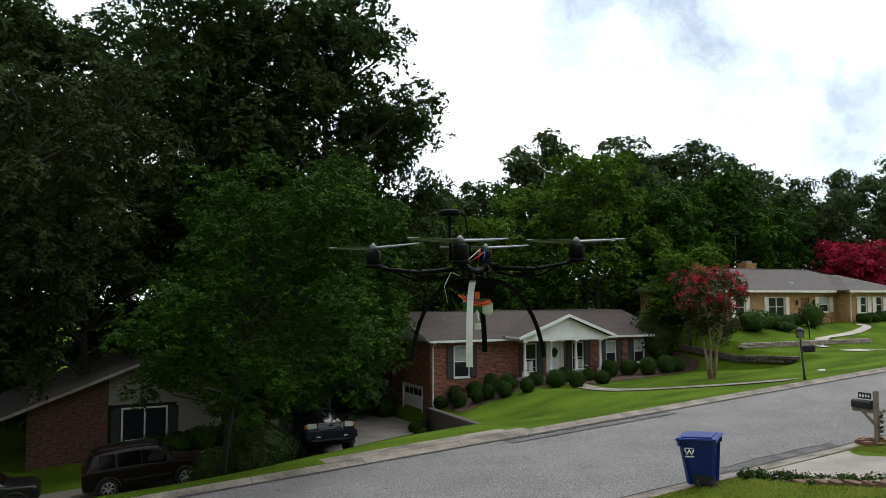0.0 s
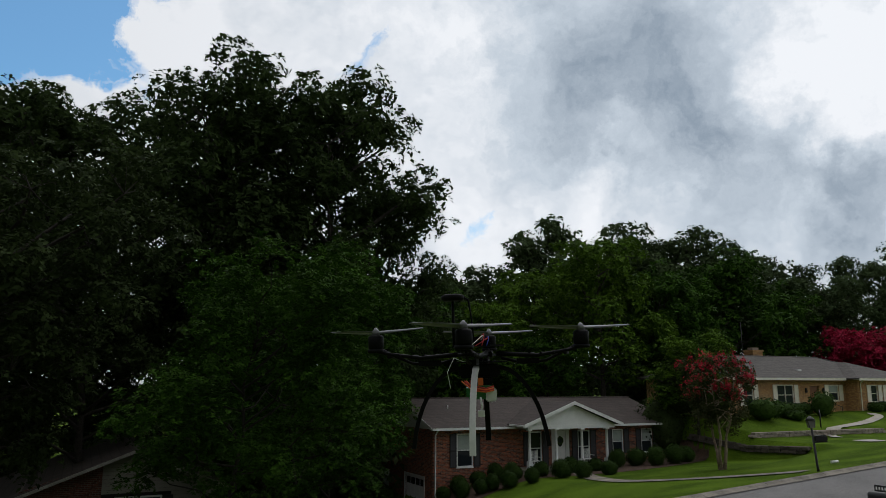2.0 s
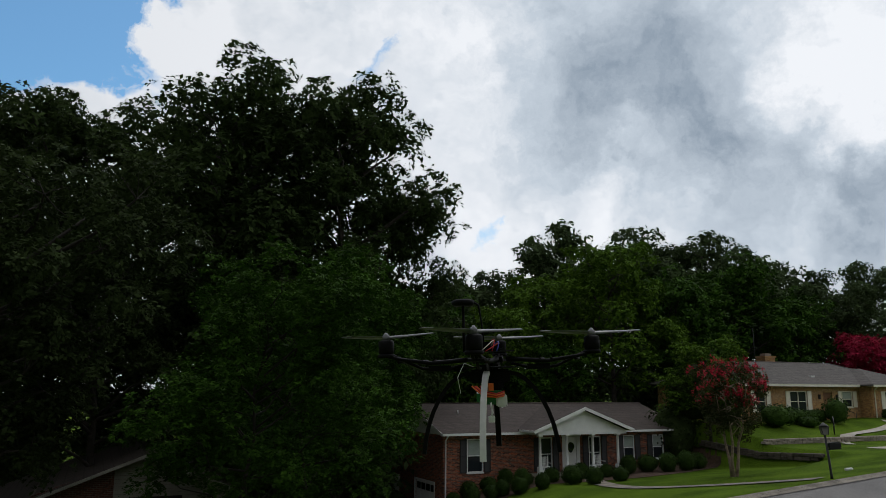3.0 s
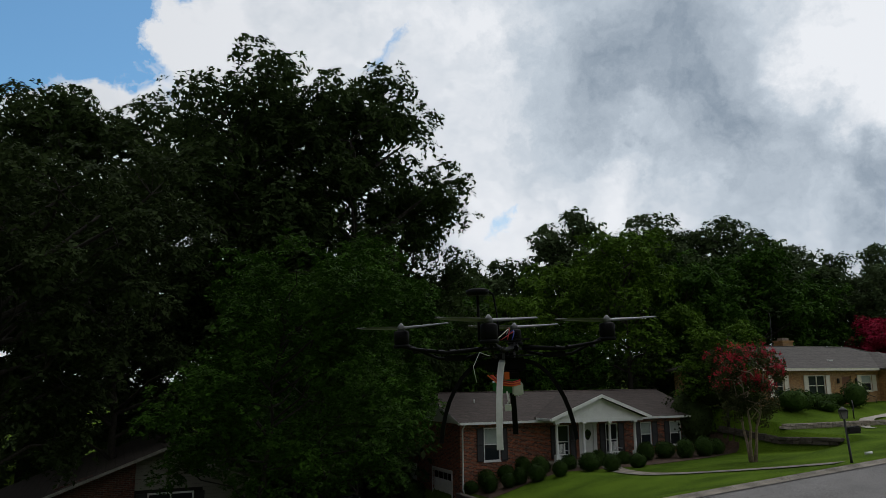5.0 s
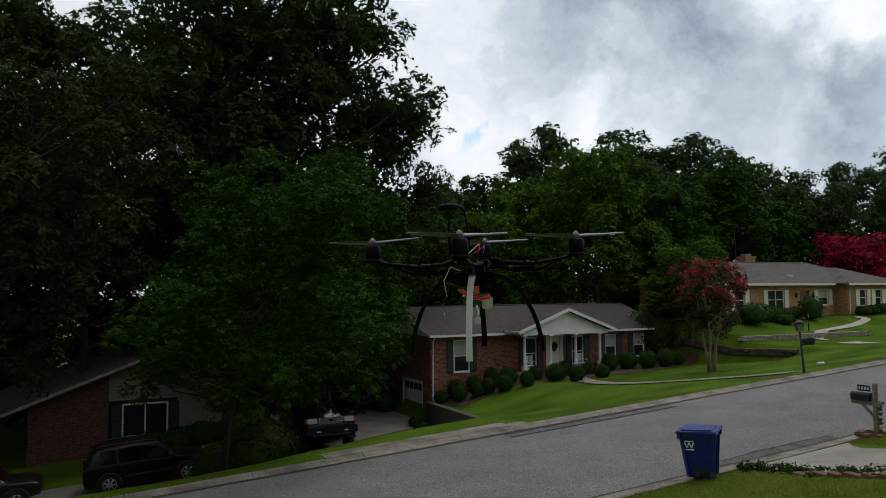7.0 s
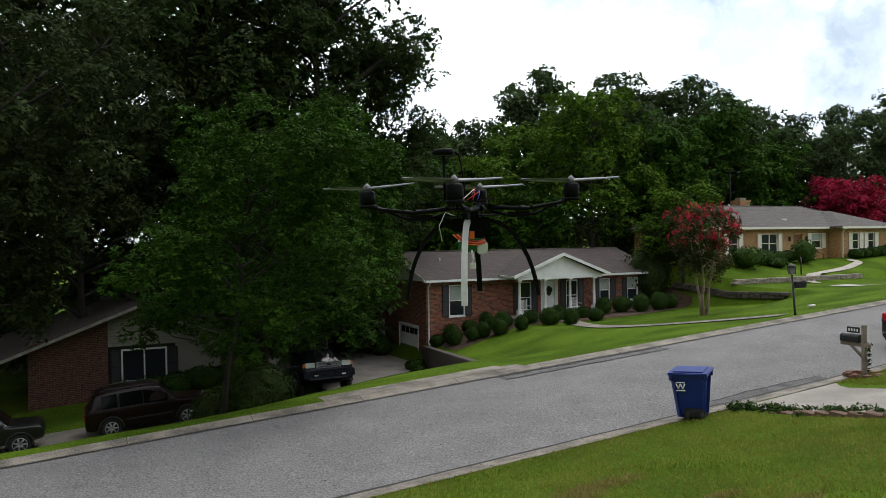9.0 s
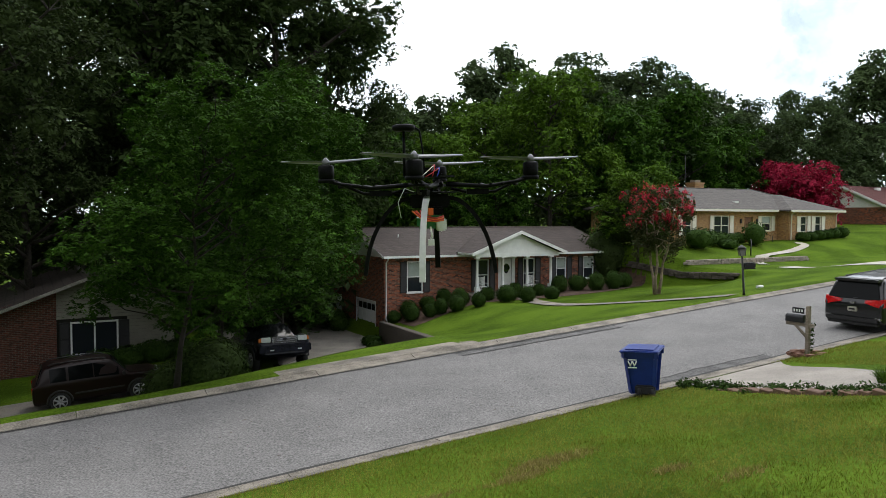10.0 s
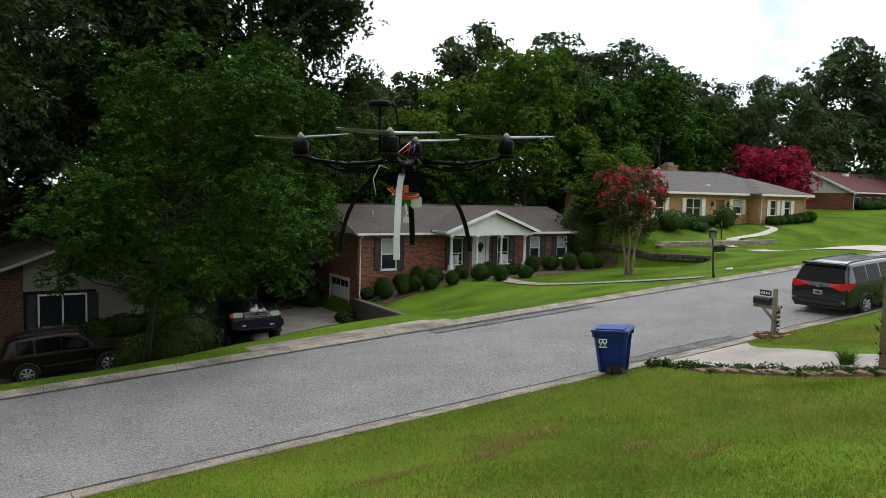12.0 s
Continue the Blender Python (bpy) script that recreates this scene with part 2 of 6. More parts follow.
def tube(bm, pts, radii, n=8, cap=True):
    """A tapered tube along points."""
    pts = [Vector(p) for p in pts]
    rings = []
    for i, p in enumerate(pts):
        d = (pts[min(i + 1, len(pts) - 1)] - pts[max(i - 1, 0)]).normalized()
        a = d.orthogonal().normalized() if i == 0 else (ax - d * ax.dot(d)).normalized()
        ax = a
        b = d.cross(a)
        r = radii[i] if isinstance(radii, (list, tuple)) else radii
        rings.append([bm.verts.new(p + (a * math.cos(k * math.tau / n) + b * math.sin(k * math.tau / n)) * r) for k in range(n)])
    for q, s in zip(rings, rings[1:]):
        for k in range(n):
            bm.faces.new((q[k], q[(k + 1) % n], s[(k + 1) % n], s[k])).smooth = True
    if cap:
        bm.faces.new(rings[0][::-1])
        bm.faces.new(rings[-1])
    return bm


def TU(pts, radii, n=8):
    return tube(bmesh.new(), pts, radii, n)


def prism(pts, y0, y1, axis="y"):
    """A flat outline in x, z (or y, z for axis x) pushed along the axis."""
    bm = bmesh.new()
    put = (lambda p, q: (p[0], q, p[1])) if axis == "y" else (lambda p, q: (q, p[0], p[1]))
    a, b = [bm.verts.new(put(p, y0)) for p in pts], [bm.verts.new(put(p, y1)) for p in pts]
    bm.faces.new(a)
    bm.faces.new(b[::-1])
    for i in range(len(pts)):
        j = (i + 1) % len(pts)
        bm.faces.new((a[i], b[i], b[j], a[j]))
    bmesh.ops.recalc_face_normals(bm, faces=bm.faces)
    return bm


def slab(corners, t):
    """A roof plane of thickness t under the given corners."""
    bm = bmesh.new()
    up = [bm.verts.new(c) for c in corners]
    dn = [bm.verts.new((c[0], c[1], c[2] - t)) for c in corners]
    bm.faces.new(up)
    bm.faces.new(dn[::-1])
    for i in range(len(up)):
        j = (i + 1) % len(up)
        bm.faces.new((up[i], dn[i], dn[j], up[j]))
    bmesh.ops.recalc_face_normals(bm, faces=bm.faces)
    return bm


# ---- ground ----
def sm(a, b, x):
    t = min(1, max(0, (x - a) / (b - a)))
    return t * t * (3 - 2 * t)


KERB_N, KERB_F = 12.5, 19.2
EDGE_N, EDGE_F = KERB_N - 0.45, KERB_F + 0.30


def road_z(u):
    return -4.89 + 0.066 * u if u < 60 else -4.89 + 0.066 * 60 + 0.02 * (u - 60)


def wall_u(v):
    """The foot of the low wall between the drive and the lawn."""
    return 13.2 + (v - 23.2) * 0.325


def ground_z(u, v):
    z = road_z(u)
    if v < EDGE_N:
        w = min(EDGE_N - v, 25)
        return z + 0.10 + 0.04 * sm(0, 0.3, w) + 0.12 * w + 0.0107 * w * w * (1 if w < 14 else (14 / w) ** 1.2)
    if v < EDGE_F:
        return z - 0.1
    w = v - EDGE_F
    t = min(1, max(0, (w - 0.3) / 17))
    ease = 1 - (1 - t) ** 1.4
    level = -6.4 + 1.3 * sm(17, 23.5, u) + 0.45 * sm(22, 36, u)
    lawn = z + 0.08 + (level - z - 0.08) * ease
    foot_level = z - 2.6 + (-7.35 - (z - 2.6)) * sm(5, 12, u)
    low = z + 0.08 + (foot_level - z - 0.08) * sm(0.2, 8 + 8 * sm(2, 12, u), w)
    # the upper lot: a shallow dip, a low terrace and the rise to the tan house
    dip = -3.15 + 0.045 * max(0, u - 50)
    rise = dip + 0.45 * sm(32.9, 33.3, v) + 0.7 * sm(33.3, 37.6, v)
    upper = z + 0.08 + (rise - z - 0.08) * sm(0.3, 10, w)
    k = sm(-0.25, 0.25, u - wall_u(v)) if v < 39 else sm(-0.1, 0.5, u - 18.0)
    if v > 60:
        k = 1
    j = sm(35.9, 36.5, u) if v > 28 else sm(30, 40, u)
    far = low * (1 - k) + (lawn * (1 - j) + upper * j) * k
    return far + 1.0 * sm(60, 110, v)


def strip(name, rows, material, lift, thick=0.0):
    """A sheet laid over the ground along rows of (u, v) from side to side."""
    bm = bmesh.new()
    ring = [[bm.verts.new((*uv(u, v), (road_z(u) if EDGE_N <= v <= EDGE_F else ground_z(u, v)) + lift)) for u, v in r] for r in rows]
    for a, b in zip(ring, ring[1:]):
        for k in range(len(a) - 1):
            bm.faces.new((a[k], a[k + 1], b[k + 1], b[k])).smooth = True
    bmesh.ops.recalc_face_normals(bm, faces=bm.faces)
    return part(name, bm, material)


def steps(*spans):
    out = []
    for a, b, d in spans:
        n = max(1, round((b - a) / d))
        out += [a + (b - a) * i / n for i in range(n)]
    return out + [spans[-1][1]]


us = steps((-900, -200, 175), (-200, -40, 16), (-40, -2, 1.5), (-2, 50, 0.5), (50, 80, 1.5), (80, 240, 16), (240, 900, 165))
vs = steps((-900, -100, 160), (-100, -12, 8), (-12, EDGE_N - 0.08, 0.6), (EDGE_N - 0.08, EDGE_N + 0.06, 0.14), (EDGE_N + 0.06, EDGE_F - 0.06, 2.0), (EDGE_F - 0.06, EDGE_F + 0.08, 0.14), (EDGE_F + 0.08, 48, 0.5), (48, 120, 6), (120, 900, 130))
co = [(*uv(u, v), ground_z(u, v) + (0.02 * noise.noise((u * 0.6, v * 0.6, 0)) if not KERB_N - 0.3 < v < KERB_F + 0.3 else 0)) for v in vs for u in us]
nu = len(us)
quads = [(j * nu + i, j * nu + i + 1, (j + 1) * nu + i + 1, (j + 1) * nu + i) for j in range(len(vs) - 1) for i in range(nu - 1)]
tagged(soup("ground", co, quads, GRASS), "mown green lawn sloping down to the street", "lawn", kind="structure").data.shade_smooth()
road = strip("road", [[(u, v) for v in steps((KERB_N, KERB_F, 0.75))] for u in steps((-200, -40, 20), (-40, 80, 2), (80, 240, 20))], ASPHALT, 0.0)
tagged(road, "worn grey asphalt street climbing a gentle hill", "road", kind="structure")


def kerb(name, v0, v1, joint):
    ob = thing(name, Matrix(), "weathered concrete kerb along the asphalt street", "kerb", kind="structure")
    u = -38.0
    while u < 70:
        bm = bmesh.new()
        L = 2.98 if joint else 3.0
        top = []
        for uu in (u, u + L):
            zr = road_z(uu)
            a, b = (v1, v0) if v0 < KERB_N - 0.1 else (v0, v1)
            h_ = 0.125 if v0 < KERB_N - 0.1 else 0.085
            prof = [(a, zr - 0.25), (a, zr + 0.012), (a + (b - a) * 0.4, zr + 0.03), (a + (b - a) * 0.7, zr + h_ * 0.8), (b, zr + h_), (b, zr - 0.25)]
            top.append([bm.verts.new((*uv(uu, p), q)) for p, q in prof])
        for k in range(5):
            bm.faces.new((top[0][k], top[0][k + 1], top[1][k + 1], top[1][k]))
        bm.faces.new(top[0][::-1])
        bm.faces.new(top[1])
        bmesh.ops.recalc_face_normals(bm, faces=bm.faces)
        part("kerb_stone", bm, CONCRETE, ob)
        u += 3.0
    return ob


kerb("kerb_near", KERB_N - 0.5, KERB_N + 0.12, True)
kerb("kerb_far", KERB_F - 0.05, KERB_F + 0.34, True)
for nm, v in (("trim_near", KERB_N + 0.15), ("trim_far", KERB_F - 0.15)):
    tagged(strip(nm, [[(u, v - 0.035 + 0.03 * noise.noise((u, 0, v))), (u, v + 0.035 + 0.03 * noise.noise((u, 3, v)))] for u in steps((-38, 70, 0.4))], TAR, 0.014), "dark open joint between asphalt and kerb", "joint", kind="structure")


PATCH = mat("dark_patched_asphalt", (0.115, 0.111, 0.108), 0.95, vary=0.4, scale=2.0, fine=26, bump=0.9, depth=0.02)


def wavy(a, b, v, amp, seed):
    return [(u, v + amp * noise.noise((u * 0.9, seed, 0)) + 0.4 * amp * noise.noise((u * 4.0, seed, 5))) for u in steps((a, b, 0.25))]


for nm, a, b, v, amp, w in (("road_patch_near", 12.9, 17.4, KERB_N + 0.36, 0.10, 0.3), ("road_patch_far", 11.2, 17.5, KERB_F - 0.42, 0.08, 0.26)):
    lo, hi = wavy(a, b, v - w, amp * 0.4, 2), wavy(a, b, v + w * 0.6, amp, 7)
    tagged(strip(nm, [[p, ((p[0] + q[0]) / 2, (p[1] + q[1]) / 2), q] for p, q in zip(lo, hi)], PATCH, 0.010), "darker patched strip of asphalt beside the kerb", "road patch", kind="structure")
    for k, edge_ in enumerate((lo, hi)):
        tagged(strip("trim_crack", [[(p, q - 0.025), (p, q + 0.025)] for p, q in edge_], TAR, 0.016), "open dark crack along the asphalt patch", "crack", kind="structure")


def lay(name, rows, material, label, lift=0.03, cat="path"):
    return tagged(strip(name, rows, material, lift), label, cat, kind="structure")


# drives and paths: rows across, from end to end
lay("driveway_near", [[(13.1 + (2.2 + 0.55 * sm(8.0, 10.0, v) + 0.9 * sm(11.0, 12.3, v)) * k / 6, v) for k in range(7)] for v in steps((-6, EDGE_N + 0.03, 0.35))], mat("worn_drive_concrete", (0.30, 0.27, 0.235), 0.9, vary=0.25, scale=0.9, fine=35, bump=0.25), "pale concrete driveway across the near lawn", cat="driveway")
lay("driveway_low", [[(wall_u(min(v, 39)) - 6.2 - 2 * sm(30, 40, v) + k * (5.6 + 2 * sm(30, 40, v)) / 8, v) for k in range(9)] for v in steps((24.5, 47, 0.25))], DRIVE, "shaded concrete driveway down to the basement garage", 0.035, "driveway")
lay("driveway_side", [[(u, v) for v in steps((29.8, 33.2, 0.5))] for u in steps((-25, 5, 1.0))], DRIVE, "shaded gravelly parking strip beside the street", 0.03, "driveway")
def ribbon(name, pts, half, material, label, lift):
    """A walk of even width along (u, v) points."""
    P = [Vector((*p, 0)) for p in pts]
    rows = []
    for i in range(len(P) - 1):
        a, b, c, d = P[max(i - 1, 0)], P[i], P[i + 1], P[min(i + 2, len(P) - 1)]
        for k in range(10):
            f = k / 10
            p = 0.5 * (2 * b + (c - a) * f + (2 * a - 5 * b + 4 * c - d) * f * f + (3 * b - a - 3 * c + d) * f ** 3)
            q = (0.5 * ((c - a) + 2 * (2 * a - 5 * b + 4 * c - d) * f + 3 * (3 * b - a - 3 * c + d) * f * f)).normalized()
            rows.append([(p.x - q.y * half * s, p.y + q.x * half * s) for s in (-1, 0, 1)])
    return lay(name, rows, material, label, lift)


ribbon("pavement_path", [(25.2, 20.3), (24.4, 24.3), (23.6, 28.9), (25.0, 33.5), (26.8, 37.0)], 0.5, CONCRETE, "narrow concrete front walk curving over the lawn", 0.04)
ribbon("pavement_walk", [(42.3, 31.6), (43.6, 33.0), (46.2, 33.9), (49.0, 34.6), (52.0, 35.5), (52.7, 36.0), (52.2, 36.4)], 0.28, PALE_CONCRETE, "white concrete walk curving up to the tan house", 0.06)
lay("pavement_apron", [[(u, v) for u in steps((6.0, 12.4, 0.7))] for v in steps((KERB_F + 0.32, KERB_F + 1.0, 0.28))], CONCRETE, "pale concrete apron of the driveway", 0.012)
lay("driveway_upper", [[(37.2 + 4.6 * f + (2.3 - 0.5 * f) * k / 4, KERB_F + 0.34 + (32.0 - KERB_F - 0.34) * f) for k in range(5)] for f in steps((0, 0.82, 0.04))], PALE_CONCRETE, "pale concrete driveway of the tan brick house", 0.035, "driveway")

# ---- houses ----
def pierced(xs, zs, holes, y, t):
    """One connected slab in x and z with rectangular holes through it, from y to y + t."""
    bm = bmesh.new()
    xs, zs = sorted(set(xs) | {q for h in holes for q in h[:2]}), sorted(set(zs) | {q for h in holes for q in h[2:]})
    grid = {}

    def vert(i, k, side):
        if (i, k, side) not in grid:
            grid[i, k, side] = bm.verts.new((xs[i], y + t * side, zs[k]))
        return grid[i, k, side]
    solid = {(i, k) for i in range(len(xs) - 1) for k in range(len(zs) - 1) if not any(h[0] <= xs[i] and xs[i + 1] <= h[1] and h[2] <= zs[k] and zs[k + 1] <= h[3] for h in holes)}
    for i, k in solid:
        c = ((i, k), (i + 1, k), (i + 1, k + 1), (i, k + 1))
        bm.faces.new([vert(*q, 0) for q in c])
        bm.faces.new([vert(*q, 1) for q in c[::-1]])
        for (di, dk), (p, q) in (((0, -1), (0, 1)), ((1, 0), (1, 2)), ((0, 1), (2, 3)), ((-1, 0), (3, 0))):
            if (i + di, k + dk) not in solid:
                bm.faces.new((vert(*c[q], 0), vert(*c[p], 0), vert(*c[p], 1), vert(*c[q], 1)))
    bmesh.ops.recalc_face_normals(bm, faces=bm.faces)
    return bm


def win(parent, x0, x1, z0, z1, y, mullions=0, shutters=True, frame_mat=None, blind=True, sash=True, shutter_mat=None, sw=0.42):
    """A window in a wall whose face is at y, looking towards -y."""
    fm = frame_mat or WHITE
    w = new("window")
    w.parent = parent
    t = 0.07
    cuts = [x0] + [x0 + (x1 - x0) * (k + 1) / (mullions + 1) for k in range(mullions)] + [x1]
    zc = [(z0, (z0 + z1) / 2 - 0.025), ((z0 + z1) / 2 + 0.025, z1)] if sash else [(z0, z1)]
    holes = []
    for i, (a, b) in enumerate(zip(cuts, cuts[1:])):
        for c, d in zc:
            holes.append((a + (0.03 if i else 0), b - (0.03 if i < mullions else 0), c, d))
    part("window_frame", pierced((x0 - t, x1 + t), (z0 - t, z1 + t), holes, y - 0.05, 0.11), fm, w)
    for a, b, c, d in holes:
        part("pane", B(a, y + 0.012, c, b, y + 0.03, d), PANE, w)
    if blind:
        part("blind", B(x0 + 0.02, y + 0.004, (z0 + z1) / 2 + 0.03, x1 - 0.02, y + 0.009, z1 - 0.02), BLIND, w, "pale lowered blind")
    part("window_sill", B(x0 - 0.1, y - 0.1, z0 - 0.13, x1 + 0.1, y + 0.02, z0 - 0.07, bevel=0.01), fm, w)
    if shutters:
        for a, b in ((x0 - t - 0.03 - sw, x0 - t - 0.03), (x1 + t + 0.03, x1 + t + 0.03 + sw)):
            zm = (z0 + z1) / 2
            yb = y - 0.12
            sh = part("shutter", pierced((a, b), (z0 - t, z1 + t), [(a + 0.05, b - 0.05, z0, zm - 0.04), (a + 0.05, b - 0.05, zm + 0.04, z1)], yb, 0.045), shutter_mat or SHUTTER, parent, "louvred shutter")
            for c, d in ((z0, zm - 0.04), (zm + 0.04, z1)):
                n = max(2, int((d - c) / 0.07))
                prof = [(yb + 0.035, c)]
                for k in range(n):
                    q = c + (d - c) * k / n
                    prof += [(yb + 0.01, q), (yb + 0.028, q + (d - c) / n)]
                part("louvre", prism(prof + [(yb + 0.035, d)], a + 0.05, b - 0.05, "x"), shutter_mat or SHUTTER, sh)
    return w


def wall_with(parent, x0, x1, z0, z1, y, t, holes, material, name="wall"):
    """A wall facing -y with openings that go through it."""
    return part(name, pierced((x0, x1), (z0, z1), holes, y, t), material, parent)


def gutter(parent, x0, x1, y, z):
    part("gutter", prism([(x0, z - 0.13), (x1, z - 0.13), (x1, z), (x0, z)], y - 0.1, y), WHITE, parent)


def downspout(parent, x, y, z0, z1, material=None):
    part("downspout", TU([(x, y - 0.45, z1), (x, y - 0.08, z1 - 0.28), (x, y - 0.07, z0 + 0.2), (x, y - 0.2, z0)], 0.045, 6), material or WHITE, parent)


def house_white_porch():
    L, D, H = 17.5, 8.8, 2.3
    z = -4.8
    h = thing("house", pose(-4.9, 43.0, z, 0, 0, 31.5), "single-storey red brick ranch house with a white columned porch", "house")
    W = [(1.5, 2.6, 0.15, 2.05), (6.45, 7.35, 0.05, 2.05), (8.05, 9.4, 0.0, 2.15), (10.0, 10.95, 0.05, 2.05), (12.7, 13.6, 0.5, 2.05), (15.05, 16.0, 0.5, 2.05)]
    wall_with(h, 0, L, -2.7, H, 0, 0.25, W, RED_BRICK)
    part("wall", B(L - 0.25, 0.252, -2.7, L, D, H), RED_BRICK, h)
    part("wall", B(0, D - 0.25, -2.7, L - 0.252, D, H), RED_BRICK, h)
    g0, g1, gz0, gz1 = 1.2, 4.0, -2.62, -0.5
    bm = pierced((0.252, D - 0.252), (-2.7, H), [(g0, g1, -2.7, gz1)], 0, 0.25)
    for v in bm.verts:
        v.co.x, v.co.y = v.co.y, v.co.x
    bmesh.ops.recalc_face_normals(bm, faces=bm.faces)
    part("wall", bm, RED_BRICK, h)
    # panelled garage door with a row of small lights
    g = part("garage_door", B(0.08, g0, gz0, 0.13, g1, gz1), WHITE, h, "white panelled garage door with a dark row of lights")
    for r in range(4):
        for c in range(4):
            y0 = g0 + 0.1 + c * (g1 - g0 - 0.1) / 4
            part("panel" if r < 3 else "pane", B(0.055, y0, gz0 + 0.1 + r * 0.51, 0.083, y0 + 0.56, gz0 + 0.48 + r * 0.51, bevel=0.01), WHITE if r < 3 else PANE, g)
    part("garage_trim", prism([(g0 - 0.1, gz0), (g0, gz0), (g0, gz1), (g1, gz1), (g1, gz0), (g1 + 0.1, gz0), (g1 + 0.1, gz1 + 0.12), (g0 - 0.1, gz1 + 0.12)], -0.03, 0.06, "x"), WHITE, h)
    d2 = part("side_door", B(-0.02, 6.6, -2.6, 0.05, 7.6, -0.5), WHITE, h, "white side door")
    part("handle", B(-0.07, 6.7, -1.6, -0.02, 6.76, -1.5), SHUTTER, d2)
    for i, (a, b, c, d) in enumerate(W):
        if i != 2:
            win(h, a + 0.08, b - 0.08, c + 0.08, d - 0.08, 0.06, blind=i in (0, 4, 5))
    door = part("front_door", B(8.32, 0.08, 0.0, 9.12, 0.14, 2.05), WHITE, h, "white front door with oval light and wreath")
    bm = bmesh.new()
    bmesh.ops.create_cone(bm, cap_ends=True, segments=20, radius1=0.19, radius2=0.19, depth=0.03, matrix=Matrix.Translation((8.72, 0.075, 1.4)) @ Matrix.Diagonal((1, 1, 1.7, 1)) @ Matrix.Rotation(radians(90), 4, "X"))
    part("door_light", bm, PANE, door)
    part("wreath", TU([(8.72 + 0.2 * math.cos(a), 0.05, 1.45 + 0.2 * math.sin(a)) for a in np.linspace(0, math.tau, 17)], 0.05, 6), HEDGE, door)
    for a, b in ((8.05, 8.3), (9.14, 9.4)):
        part("side_light", B(a, 0.03, 0.0, b, 0.12, 2.15, bevel=0.01), WHITE, h)
    part("lintel", B(8.0, -0.03, 2.07, 9.45, 0.1, 2.22), WHITE, h)
    # main roof
    o, rise = 0.45, 1.56
    ry = D / 2
    e = H + 0.12
    part("roof", slab([(-o * 0.6, -o, e), (L + o * 0.6, -o, e), (L + o * 0.6, ry, e + rise), (-o * 0.6, ry, e + rise)], 0.12), ROOF_BROWN, h)
    part("roof", slab([(-o * 0.6, D + o, e), (L + o * 0.6, D + o, e), (L + o * 0.6, ry, e + rise), (-o * 0.6, ry, e + rise)], 0.12), ROOF_BROWN, h)
    part("ridge_cap", TU([(-0.3, ry, e + rise), (L + 0.3, ry, e + rise)], 0.06, 6), ROOF_BROWN, h)
    for x0, x1 in ((0.0, 0.2), (L - 0.2, L)):
        part("gable", prism([(0.0, H), (D, H), (ry, H + rise - 0.06)], x0, x1, "x"), WHITE, h, "pale painted gable")
    for x in (-0.29, L + 0.25):
        for y0, y1 in ((-o, ry), (D + o, ry)):
            part("barge_board", prism([(y0, e - 0.17), (y0, e - 0.01), (y1, e + rise - 0.01), (y1, e + rise - 0.17)], x, x + 0.03, "x"), WHITE, h)
    part("soffit", B(-0.2, -o + 0.02, H - 0.01, L + 0.2, -0.003, H + 0.02), WHITE, h)
    gutter(h, -0.25, L + 0.25, -o, e - 0.02)
    downspout(h, 0.12, 0, -1.5, H - 0.02)
    downspout(h, L - 0.15, 0, -0.6, H - 0.02)
    for x, y in ((2.2, 2.6), (5.9, 3.6)):
        part("roof_vent", TU([(x, y, e + (y + o) * rise / (ry + o) - 0.05), (x, y, e + 0.2 + (y + o) * rise / (ry + o))], 0.04, 8), WHITE, h)
    # porch: slab, four columns on plinths, pediment
    px0, px1, py = 5.1, 11.6, -1.75
    part("porch_floor", B(px0, py - 0.15, -1.2, px1, -0.003, -0.02), CONCRETE, h)
    pe = H + 0.2
    part("porch_beam", B(px0 + 0.1, py - 0.1, pe - 0.22, px1 - 0.1, py + 0.14, pe), WHITE, h)
    for x in (px0 + 0.1, px1 - 0.24):
        part("porch_beam", B(x, py + 0.143, pe - 0.22, x + 0.14, -0.01, pe), WHITE, h)
    part("porch_ceiling", B(px0 + 0.24, py + 0.145, pe - 0.03, px1 - 0.25, -0.01, pe - 0.005), WHITE, h)
    pc, hw, pr = (px0 + px1) / 2, 3.55, 1.32
    part("pediment", prism([(px0 + 0.1, pe), (px1 - 0.1, pe), (pc, pe + pr - 0.12)], py - 0.06, py), WHITE, h, "pale painted pediment")
    back = 2.6
    for s in (-1, 1):
        part("porch_roof", slab([(pc + s * hw, py - 0.35, pe + 0.06), (pc, py - 0.35, pe + pr + 0.05), (pc, back, pe + pr + 0.05), (pc + s * hw, -0.2, pe + 0.06)], 0.1), ROOF_BROWN, h)
        part("rake_board", prism([(pc + s * hw, pe - 0.12), (pc + s * hw, pe + 0.07), (pc, pe + pr + 0.06), (pc, pe + pr - 0.13)], py - 0.4, py - 0.353), WHITE, h)
        part("porch_gutter", B(pc + s * (hw + 0.02) - 0.05, py - 0.35, pe - 0.06, pc + s * (hw + 0.02) + 0.05, -0.5, pe + 0.05), WHITE, h)
    for x in (5.35, 7.2, 9.05, 10.9):
        c = part("column", TU([(x, py, 0.5), (x, py, 0.56), (x, py, 2.2), (x, py, 2.22)], [0.12, 0.09, 0.075, 0.11], 14), WHITE, h, "slender white porch column")
        part("plinth", B(x - 0.14, py - 0.14, -0.02, x + 0.14, py + 0.14, 0.5, bevel=0.015), WHITE, c)
        part("capital", B(x - 0.13, py - 0.13, 2.2, x + 0.13, py + 0.13, 2.28), WHITE, c)
    return h


